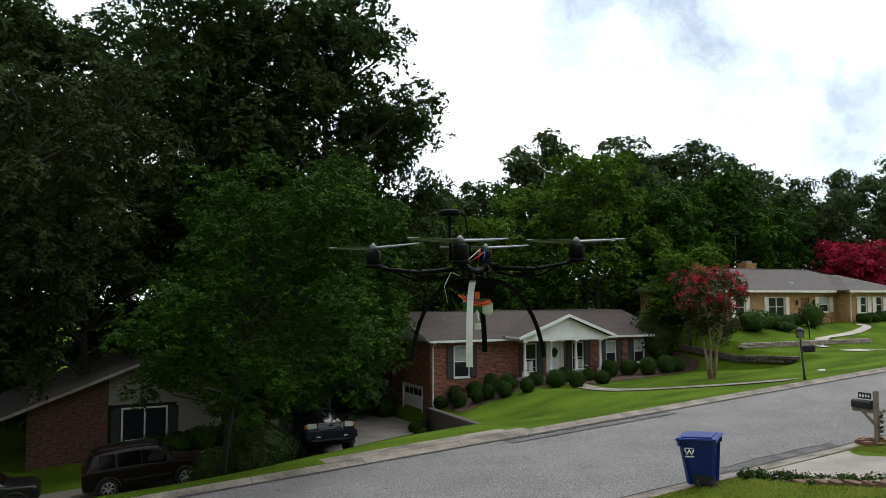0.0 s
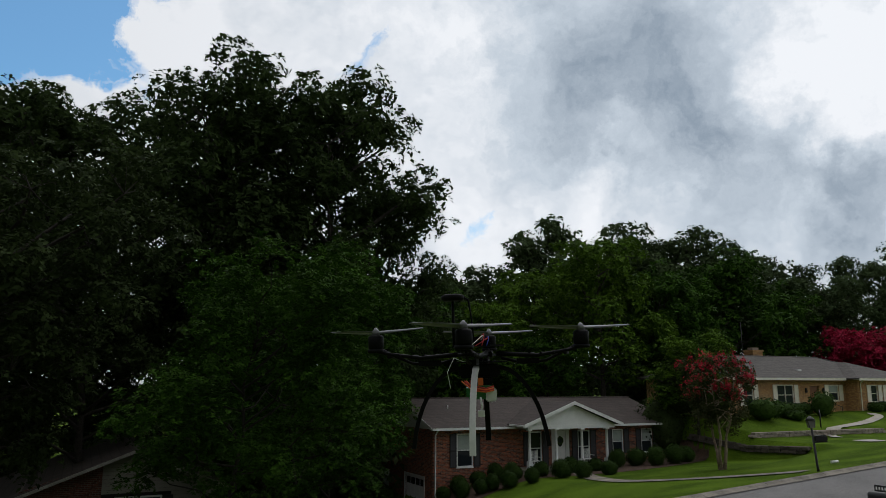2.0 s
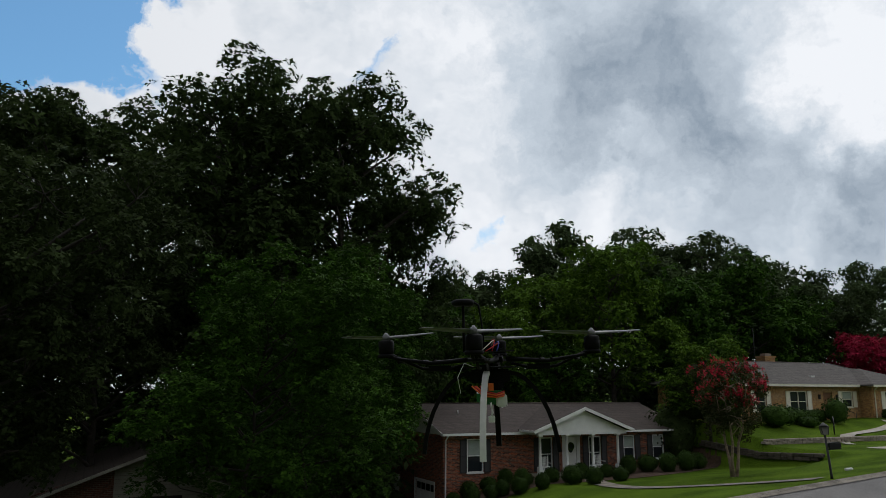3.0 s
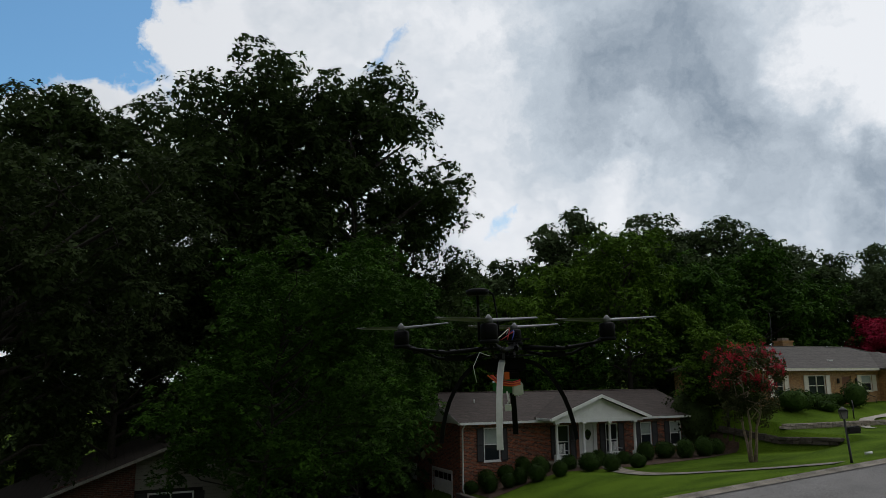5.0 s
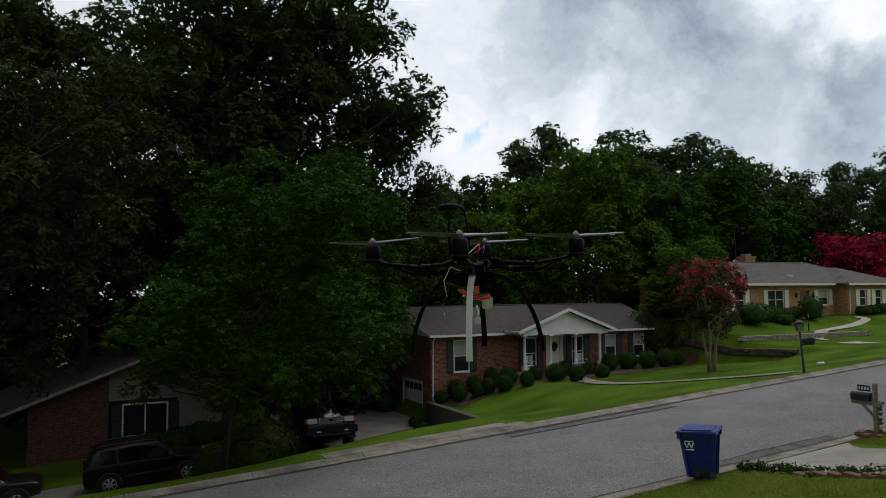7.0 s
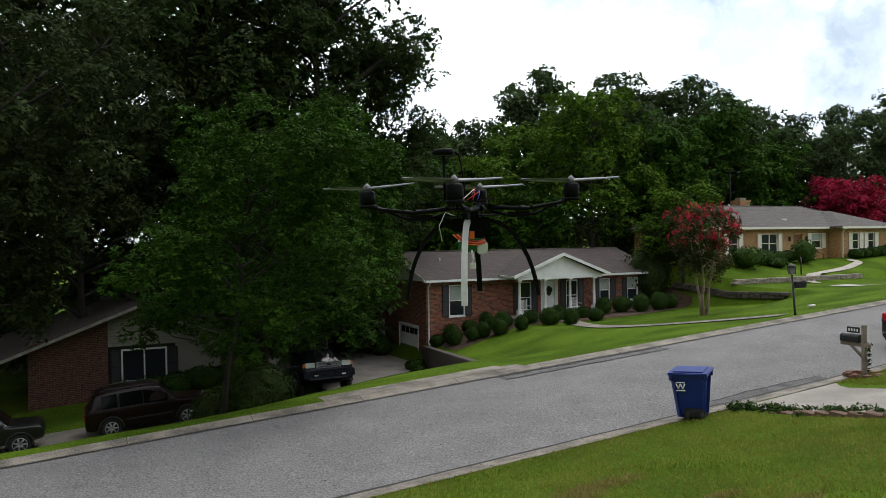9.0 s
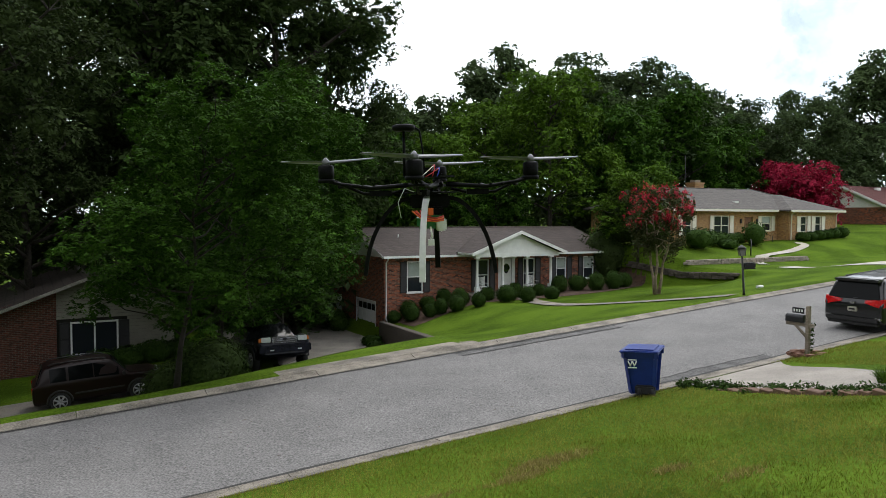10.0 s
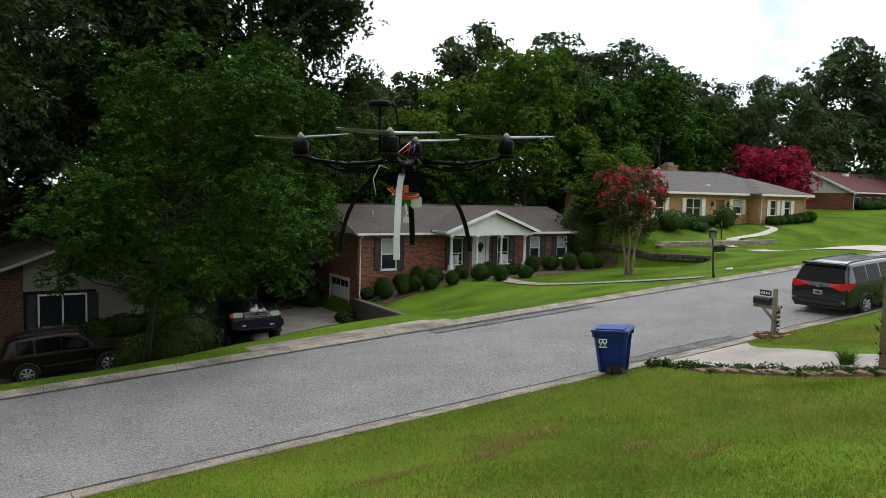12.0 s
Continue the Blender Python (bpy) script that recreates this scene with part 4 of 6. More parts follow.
for k in range(260):
    az, d = (-12 + 29 * rng.random(), 63 + 9 * rng.random()) if k % 2 else (-24 + 13 * rng.random(), 45 + 6 * rng.random())
    x, y, z = planted(az, d)
    if x * -SU + y * CU > 49 or x * CU + y * SU < 17:
        cs.append((x, y, z + rng.random() * 3.2))
        rs.append(1.2 + rng.random() * 0.9)
for k in range(90):
    x, y, z = planted(-48 + 19 * rng.random(), 43 + 8 * rng.random())
    cs.append((x, y, z + 4.5 * rng.random()))
    rs.append(1.3 + rng.random())
for k in range(230):
    x, y, z = planted(-4 + 34 * rng.random(), 86 + 9 * rng.random())
    cs.append((x, y, z + 1.5 + 9.0 * rng.random()))
    rs.append(1.7 + rng.random() * 1.0)
spray_soup("undergrowth_leaves", cs, rs, 12, 9, 0.27, PINE, under, seed=3)

tree("crape_myrtle", put(14.3, 39.5), "crape myrtle with pale stems and red blossom on the lawn", 5.9, 2.2, 1.5, 18, 6, 13, 11, 0.06, MYRTLE, bark=PALE_BARK, seed=21, trunk_r=0.085, blossom=(CORAL, 0.42, 3, 28), lobe=0.3, clump=0.17, stems=3, fat=0.6)
tree("crape_myrtle", put(23.6, 74, 0), "large crape myrtle covered in crimson blossom behind the house", 6.2, 4.9, 1.0, 20, 7, 17, 11, 0.13, PINK, bark=PALE_BARK, seed=22, trunk_r=0.16, stems=3)


def shrub(name, x, y, z, r, h, seed, label, category="shrub", group="", leaves=None, size=0.06, per=1100):
    """A clipped shrub: a leafy skin over a dense core."""
    t = thing(name, pose(x, y, z), label, category, group)
    g = np.random.default_rng(seed)
    n = int(per)
    d = g.normal(size=(n, 3))
    d /= np.linalg.norm(d, axis=1)[:, None]
    bm = bmesh.new()
    bmesh.ops.create_icosphere(bm, subdivisions=2, radius=1, matrix=Matrix.Translation((0, 0, h * 0.48)) @ Matrix.Diagonal((r * 0.8, r * 0.8, h * 0.43, 1)))
    for v in bm.verts:
        v.co += v.co * 0.08 * noise.noise(v.co * 3 / r + Vector((seed, 0, 0)))
    part("core", bm, leaves or HEDGE, t)
    lump = 1 + 0.07 * np.sin(d[:, 0] * 7 + seed) * np.cos(d[:, 1] * 6)
    p = d * lump[:, None] * (0.82 + 0.24 * g.random((n, 1))) * np.array([r, r, h / 2]) + np.array([0, 0, h / 2])
    a = np.cross(d, g.normal(size=(n, 3)))
    a /= np.linalg.norm(a, axis=1)[:, None]
    nr = d + g.normal(size=(n, 3)) * 0.45
    b = np.cross(nr, a)
    s = size * (0.7 + 0.7 * g.random((n, 1)))
    q = np.stack([p - a * s, p - b * s * 0.6, p + a * s, p + b * s * 0.6], 1)
    soup("leaves", q.reshape(-1, 3), np.arange(n * 4).reshape(-1, 4), leaves or HEDGE, t)
    return t


# clipped shrubs in two rows before the brick house: along the street, across it, radius, height
ROWS_SHRUB = (
    (18.57, 38.45, 0.41, 0.72), (19.17, 37.39, 0.46, 1.04), (19.52, 38.45, 0.51, 1.05), (20.1, 36.82, 0.43, 0.84), (20.78, 38.45, 0.49, 0.85), (20.62, 36.56, 0.41, 0.96), (21.88, 38.45, 0.46, 0.97), (21.25, 35.82, 0.51, 0.97),
    (22.41, 37.1, 0.43, 0.76), (22.09, 36.9, 0.49, 1.09), (22.28, 35.11, 0.41, 0.88), (23.93, 36.75, 0.46, 0.89), (24.14, 35.05, 0.61, 1.07), (26.05, 36.9, 0.43, 1.0), (24.69, 33.81, 0.49, 1.01), (27.57, 36.55, 0.41, 0.8),
    (26.76, 34.21, 0.46, 0.81), (29.45, 36.9, 0.51, 1.13), (30.8, 38.45, 0.43, 0.92), (30.84, 36.86, 0.59, 1.1), (32.54, 38.45, 0.41, 0.72), (31.49, 35.78, 0.56, 1.22), (32.71, 35.5, 0.61, 1.23), (34.0, 35.9, 0.54, 1.02),
)
for i, (u, v, r, h_) in enumerate(ROWS_SHRUB):
    shrub("clipped_shrub", *uv(u, v), ground_z(u, v) - 0.05, r, h_, i, "rounded clipped green shrub in the front bed", group="front bed shrubs", size=0.035, per=2400)
lay("ground_bed", [[(18.5 + a, 38.9 - (2.9 + 1.6 * sm(4, 11, a) - 2.2 * sm(12.5, 20, a)) * k / 6) for k in range(7)] for a in steps((0.1, 20, 0.5))], MULCH, "brown mulch bed before the brick house", 0.03, "flower bed")

# dark bushes between the two brick houses
for i, (az, d, r, h_) in enumerate(((10.4, 52.5, 1.9, 4.2), (11.7, 52.2, 1.9, 3.9), (12.9, 51.8, 1.8, 3.6), (14.0, 52.6, 1.7, 3.4))):
    x, y, z = planted(az, d)
    shrub("garden_shrub", x, y, z - 0.1, r, h_, 140 + i, "tall dark bush between the two brick houses", group="bushes between the houses", size=0.08, per=1600, leaves=SHADE)

# shrubs round the tan house
TM = pose(25.75, 60.0, -2.1, 0, 0, 31.5)


def by_tan(x, y):
    p = TM @ Vector((x, y, 0))
    u, v = p.x * CU + p.y * SU, -p.x * SU + p.y * CU
    return p.x, p.y, ground_z(u, v)


for i, (a, b, r, h_) in enumerate(((-5.9, -1.3, 0.9, 1.9), (-7.4, -0.2, 0.8, 0.85), (-8.7, -0.3, 0.85, 0.95), (-10.2, -0.7, 1.0, 1.15), (-6.5, -0.3, 0.7, 0.9), (0.6, -0.8, 0.55, 0.75), (1.6, -0.8, 0.55, 0.75), (2.6, -0.8, 0.55, 0.8), (3.6, -0.8, 0.55, 0.8), (4.6, -0.8, 0.55, 0.85), (5.6, -0.8, 0.6, 0.95), (-9.4, -1.8, 0.75, 0.7), (-12.4, -1.8, 1.2, 1.6))):
    x, y, z = by_tan(a, b)
    shrub("garden_shrub", x, y, z - 0.05, r, h_, 40 + i, "dark green garden shrub beside the tan brick house", group="tan house shrubs", size=0.07, per=700)
for i, (a, b, r, h_) in enumerate(((0.8, -1.0, 0.9, 1.2), (2.6, -1.2, 1.0, 1.1), (5.0, -1.0, 1.1, 1.3))):
    p = pose(43.8, 79, -1.5, 0, 0, 31.5) @ Vector((a, b, 0))
    shrub("garden_shrub", p.x, p.y, ground_z(p.x * CU + p.y * SU, -p.x * SU + p.y * CU) - 0.05, r, h_, 60 + i, "dark green shrub beside the red-roofed house", group="far shrubs", size=0.09, per=500)
for i, (a, b, r, h_) in enumerate(((0.6, -0.9, 0.8, 0.95), (1.8, -0.9, 0.85, 1.0), (3.0, -0.9, 0.9, 1.0), (4.2, -0.8, 0.9, 1.1), (5.4, -0.4, 0.9, 1.0))):
    p = pose(-19.1, 33.5, -7.4, 0, 0, 31.5) @ Vector((a, b, 0))
    shrub("hedge_shrub", p.x, p.y, ground_z(p.x * CU + p.y * SU, -p.x * SU + p.y * CU) - 0.05, r, h_, 80 + i, "shaded dark hedge under the window", group="hedge", size=0.06)
for i, (u, v, r, h_) in enumerate(((4.6, 22.8, 0.8, 1.1), (5.2, 24.0, 1.1, 1.7), (4.1, 24.8, 1.0, 1.5), (5.6, 26.0, 1.2, 2.1), (4.8, 27.2, 1.2, 1.9))):
    shrub("thicket_shrub", *uv(u, v), ground_z(u, v) - 0.1, r, h_, 120 + i, "dark leafy bush in deep shade under the maple", group="bushes under the maple", size=0.045, per=2600, leaves=OAK)
for i, (u, v, r, h_) in enumerate(((17.2, 43.6, 0.7, 1.4), (17.0, 38.0, 0.6, 0.6), (16.6, 36.6, 0.5, 0.5))):
    shrub("garden_shrub", *uv(u, v), ground_z(u, v) - 0.05, r, h_, 90 + i, "dark shrub beside the basement garage", size=0.06)


# ---- low walls ----
def stone_wall(name, path, height, label, thick=0.35, sz=(0.45, 0.2), material=None, seed=0):
    """Courses of single stones along (u, v, foot z) points."""
    g = random.Random(seed)
    w = thing(name, Matrix(), label, "wall", kind="structure")
    meshes = []
    for k in range(5):
        bm = bmesh.new()
        box(bm, -0.5, -0.5, -0.5, 0.5, 0.5, 0.5)
        bmesh.ops.bevel(bm, geom=bm.edges[:], offset=0.1, segments=1, affect="EDGES")
        for v in bm.verts:
            v.co += Vector((g.uniform(-1, 1), g.uniform(-1, 1), g.uniform(-1, 1))) * 0.06
        me = bpy.data.meshes.new("stone")
        bm.to_mesh(me)
        bm.free()
        me.materials.append(material or STONE)
        meshes.append(me)
    for (u0, v0, z0), (u1, v1, z1) in zip(path, path[1:]):
        L = math.hypot(u1 - u0, v1 - v0)
        ang = TH + math.atan2(v1 - v0, u1 - u0)
        c = 0
        hh = height if not callable(height) else height((u0 + u1) / 2, (v0 + v1) / 2, (z0 + z1) / 2)
        while c * sz[1] < hh:
            s = -0.2 * (c % 2)
            while s < L:
                ln = sz[0] * g.uniform(0.7, 1.3)
                f = (s + ln / 2) / L
                o = new("stone", meshes[g.randrange(5)])
                o.parent = w
                x, y = uv(u0 + (u1 - u0) * f, v0 + (v1 - v0) * f)
                o.matrix_basis = Matrix.LocRotScale((x, y, z0 + (z1 - z0) * f + (c + 0.5) * sz[1]), Euler((0, 0, ang + g.uniform(-0.05, 0.05))), (ln * 0.98, thick * g.uniform(0.85, 1.1), sz[1] * 0.97))
                s += ln
            c += 1
    return w


DARKSTONE = mat("dark_mossy_stone", (0.075, 0.062, 0.05), 0.95, vary=0.5, scale=6, fine=30, bump=0.6, obj=0.8)


def foot(u, v, d=0.0):
    return (u, v, ground_z(u, v) + d)


def sloped_wall():
    """A straight low wall whose top follows the lawn behind it."""
    bm = bmesh.new()
    rings = []
    for v in steps((23.0, 39.0, 0.8)):
        u = wall_u(v) - 0.3
        near_z = ground_z(wall_u(23.0) + 0.8, 23.0) + 0.1
        top, low = near_z + (-6.2 - near_z) * (v - 23.0) / 16.0, ground_z(u - 0.4, v) - 0.5
        ring = [(u - 0.16, low), (u - 0.15, top - 0.03), (u - 0.12, top), (u + 0.14, top), (u + 0.16, low)]
        rings.append([bm.verts.new((*uv(a, v), z)) for a, z in ring])
    for p, q in zip(rings, rings[1:]):
        for k in range(5):
            bm.faces.new((p[k], p[(k + 1) % 5], q[(k + 1) % 5], q[k]))
    bm.faces.new(rings[0])
    bm.faces.new(rings[-1])
    bmesh.ops.recalc_face_normals(bm, faces=bm.faces)
    return tagged(part("wall_drive", bm, DARKSTONE), "dark low retaining wall between drive and lawn", "wall", kind="structure")


sloped_wall()
stone_wall("wall_lot", [foot(36.2, v, -0.15) for v in (29.0, 33, 37.5)], 0.39, "dark low retaining wall at the edge of the lawn", material=DARKSTONE, seed=2)
stone_wall("wall_terrace", [foot(u, 33.0, -0.1) for u in (36.6, 40, 44, 48.5)], 0.42, "low wall of pale rubble stone below the terrace lawn", sz=(0.34, 0.14), seed=3)
BLACK = mat("black_iron", (0.012, 0.012, 0.013), 0.5, vary=0.3)
rail = thing("handrail", Matrix.Translation((*uv(43.2, 33.4), ground_z(43.2, 33.6))), "black iron handrail beside the stone steps", "handrail")
part("rail", TU([(0, 0, 0), (0, 0, 0.9), (0.3, 0.9, 1.15), (0.3, 0.9, 0)], 0.025, 6), BLACK, rail)
part("rail", TU([(0, 0, 0.45), (0.3, 0.9, 0.6)], 0.02, 6), BLACK, rail)
rail2 = thing("handrail", TM @ pose(-3.4, 0.1, 0), "black iron handrail at the tan house door", "handrail")
part("rail", TU([(0.9, 0.9, 0), (0.9, 0.9, 0.95), (1.1, -0.3, 0.6), (1.1, -0.3, -0.2)], 0.025, 6), BLACK, rail2)
part("step", B(-1.0, -0.2, -0.6, 0.85, 0.98, -0.02, bevel=0.02), CONCRETE, rail2)

# stones that edge the near drive, with creeping plants
stone_wall("edging", [foot(12.95, v, -0.06) for v in (12.2, 10, 8, 6, 4)], 0.12, "row of broken brown edging stones beside the drive", 0.22, (0.3, 0.13), mat("brown_edging_stone", (0.15, 0.09, 0.06), 0.9, vary=0.4, scale=5, obj=0.8), 4)
g = np.random.default_rng(5)
cs, rs = [], []
for k in range(130):
    v = 4 + 8.1 * g.random()
    u = 13.15 + g.normal() * 0.16
    cs.append((*uv(u, v), ground_z(u, v) + 0.05))
    rs.append(0.10 + 0.1 * g.random())
cp = thing("ground_cover", Matrix(), "creeping green plants along the edging stones", "plants", kind="stuff")
leaf_soup("creeper_leaves", cs, rs, 60, 0.035, HEDGE, cp, seed=8)


def grass_clump(u, v, h, n, label):
    t = thing("grass_clump", Matrix.Translation((*uv(u, v), ground_z(u, v))), label, "plant")
    g2 = np.random.default_rng(n)
    bm = bmesh.new()
    for k in range(n):
        a, l = g2.random() * math.tau, h * (0.6 + 0.5 * g2.random())
        o = 0.12 * g2.random()
        dx, dy = math.cos(a), math.sin(a)
        lean = 0.25 + 0.7 * g2.random()
        pts = [(dx * (o + lean * l * s * s), dy * (o + lean * l * s * s), l * s * (1 - 0.35 * lean * s)) for s in (0, 0.4, 0.75, 1)]
        prev = None
        for (x, y, z), w in zip(pts, (0.012, 0.012, 0.008, 0.001)):
            q = (bm.verts.new((x - dy * w, y + dx * w, z)), bm.verts.new((x + dy * w, y - dx * w, z)))
            if prev:
                bm.faces.new((prev[0], prev[1], q[1], q[0]))
            prev = q
    part("tuft", bm, LIME, t)


grass_clump(14.05, 7.85, 0.36, 150, "arching green grass clump beside the drive")

# lawn blades on the near slope
n = 190000
gu = -6 + 26 * g.random(n)
gv = 2.5 + 9.65 * g.random(n) ** 1.0
keep = (gu < 12.8) | (gu > 16.4)
gu, gv = gu[keep], gv[keep]
bx, by = gu * CU - gv * SU, gu * SU + gv * CU
bz = np.array([ground_z(a, b) for a, b in zip(gu, gv)])
m_ = len(gu)
ang, ln = g.random(m_) * math.tau, 0.02 + 0.035 * g.random(m_)
wx, wy = np.cos(ang) * 0.006, np.sin(ang) * 0.006
tx, ty = g.normal(size=m_) * 0.025, g.normal(size=m_) * 0.025
q = np.stack([np.stack([bx - wx, by - wy, bz - 0.005], 1), np.stack([bx + wx, by + wy, bz - 0.005], 1), np.stack([bx + wx * 0.3 + tx, by + wy * 0.3 + ty, bz + ln], 1), np.stack([bx - wx * 0.3 + tx, by - wy * 0.3 + ty, bz + ln], 1)], 1)
tagged(soup("grass", q.reshape(-1, 3), np.arange(m_ * 4).reshape(-1, 4), BLADES), "short mown grass blades on the near slope", "grass", kind="stuff")

# straw-coloured worn patches in the near lawn
STRAW = mat("dry_grass_blades", (0.30, 0.245, 0.09), 0.85, vary=0.3, scale=3, fine=9, bump=0, island=0.6, through_light=0.2, spec=0.05)
pu, pv = [], []
for u0, v0, ru, rv, k in ((7.0, 9.0, 0.9, 0.35, 1500), (6.2, 8.6, 0.7, 0.22, 700), (7.4, 6.9, 0.35, 0.2, 300), (4.6, 8.8, 0.7, 0.15, 500), (7.5, 5.8, 0.5, 0.25, 300)):
    rad, th = np.sqrt(g.random(k)) * (0.5 + 0.7 * g.random(k)), g.random(k) * math.tau
    pu.append(u0 + ru * rad * np.cos(th))
    pv.append(v0 + rv * rad * np.sin(th))
pu, pv = np.concatenate(pu), np.concatenate(pv)
dx, dy = pu * CU - pv * SU, pu * SU + pv * CU
dz = np.array([ground_z(a, b) for a, b in zip(pu, pv)])
m_ = len(pu)
ang, ln = g.random(m_) * math.tau, 0.03 + 0.03 * g.random(m_)
wx, wy = np.cos(ang) * 0.007, np.sin(ang) * 0.007
tx, ty = g.normal(size=m_) * 0.03, g.normal(size=m_) * 0.03
q = np.stack([np.stack([dx - wx, dy - wy, dz - 0.005], 1), np.stack([dx + wx, dy + wy, dz - 0.005], 1), np.stack([dx + wx * 0.3 + tx, dy + wy * 0.3 + ty, dz + ln], 1), np.stack([dx - wx * 0.3 + tx, dy - wy * 0.3 + ty, dz + ln], 1)], 1)
tagged(soup("dry_grass", q.reshape(-1, 3), np.arange(m_ * 4).reshape(-1, 4), STRAW), "straw-coloured worn patches in the near lawn", "grass", kind="stuff")

# fallen leaves and grit on the asphalt
n = 260
lu, lv = -12 + 52 * g.random(n), KERB_N + 0.3 + (KERB_F - KERB_N - 0.5) * g.random(n)
c = np.stack([lu * CU - lv * SU, lu * SU + lv * CU, np.array([road_z(a) for a in lu]) + 0.006], 1)
ang, sz = g.random(n) * math.tau, 0.015 + 0.05 * g.random(n) ** 3
ax_ = np.stack([np.cos(ang), np.sin(ang), 0.066 * np.cos(ang - TH)], 1) * sz[:, None]
bx_ = np.stack([-np.sin(ang), np.cos(ang), 0.25 + 0 * ang], 1) * sz[:, None] * 0.55
tagged(soup("leaf_litter", np.stack([c - ax_, c - bx_ + [0, 0, 0.012], c + ax_, c + bx_], 1).reshape(-1, 3), np.arange(n * 4).reshape(-1, 4), mat("dry_brown_leaves", (0.07, 0.045, 0.025), 0.8, vary=0.5, island=0.8, bump=0)), "scattered dry leaves on the asphalt", "leaves", kind="stuff")

# ---- street furniture ----
BLUE = mat("blue_bin_plastic", (0.008, 0.030, 0.21), 0.42, vary=0.15, scale=4, fine=60, bump=0.05)
RUBBER = mat("black_rubber", (0.015, 0.015, 0.016), 0.8, vary=0.3)


def wheeled_bin():
    u, v = 12.04, 12.02
    t = thing("wheeled_bin", pose(*uv(u, v), road_z(u) + 0.1, 0, -3, 31.5 - 55) @ Matrix.Diagonal((1.15, 1.15, 1.02, 1)), "blue plastic wheeled bin leaning at the kerb", "bin")
    bm = bmesh.new()
    rings = []
    for z, a, b in ((0.06, 0.24, 0.24), (0.10, 0.255, 0.26), (0.55, 0.29, 0.32), (0.86, 0.315, 0.36), (0.865, 0.345, 0.39), (0.98, 0.35, 0.395)):
        r = []
        for sx, sy in ((-1, -1), (1, -1), (1, 1), (-1, 1)):
            for k in ((0.0, 0.12), (0.12, 0.0)) if sx * sy > 0 else ((0.12, 0.0), (0.0, 0.12)):
                r.append(bm.verts.new((sx * (a - k[1] * 0.5), sy * (b - k[0] * 0.5), z)))
        rings.append(r)
    for p, q in zip(rings, rings[1:]):
        for k in range(8):
            bm.faces.new((p[k], p[(k + 1) % 8], q[(k + 1) % 8], q[k]))
    bm.faces.new(rings[0][::-1])
    bm.faces.new(rings[-1])
    part("body", bm, BLUE, t)
    lid = part("lid", B(-0.37, -0.42, 0.985, 0.37, 0.42, 1.035, bevel=0.02), BLUE, t, "blue hinged lid")
    part("lid_rib", B(-0.28, -0.33, 1.035, 0.28, 0.33, 1.06, bevel=0.012), BLUE, lid)
    part("handle", TU([(-0.3, 0.4, 0.95), (-0.3, 0.5, 1.0), (0.3, 0.5, 1.0), (0.3, 0.4, 0.95)], 0.02, 8), BLUE, t)
    # no hollow here: a dark block gives the shade of the wheel recess
    part("wheel_arch", B(-0.12, -0.31, 0.07, 0.262, -0.2, 0.27, bevel=0.03), RUBBER, t, "dark block standing in for the shaded wheel recess")
    for x in (-0.03, 0.22):
        w = part("wheel", TU([(x - 0.03, -0.27, 0.11), (x + 0.03, -0.27, 0.11)], 0.105, 20), RUBBER, t)
        part("hub", TU([(x - 0.036, -0.27, 0.11), (x + 0.036, -0.27, 0.11)], 0.05, 12), mat("grey_hub_plastic", (0.05, 0.05, 0.055), 0.5), w)
    part("axle", TU([(-0.06, -0.27, 0.11), (0.25, -0.27, 0.11)], 0.015, 6), BLACK, t)
    # printed mark: white strokes and bars on the blue
    mk = part("label_patch", B(-0.21, -0.388, 0.655, -0.05, -0.36, 0.675), WHITE, t, "white printed mark with bars")
    for k in range(4):
        x0 = -0.21 + k * 0.04
        up = k % 2 == 0
        part("zigzag", TU([(x0, -0.385, 0.81 if up else 0.70), (x0 + 0.04, -0.385, 0.70 if up else 0.81)], 0.013, 5), WHITE, mk)
    part("bar", B(-0.21, -0.397, 0.825, -0.05, -0.37, 0.845), WHITE, mk)
    return t


wheeled_bin()
WOODP = mat("grey_weathered_timber", (0.24, 0.20, 0.155), 0.9, vary=0.35, scale=3, fine=35, bump=0.4)


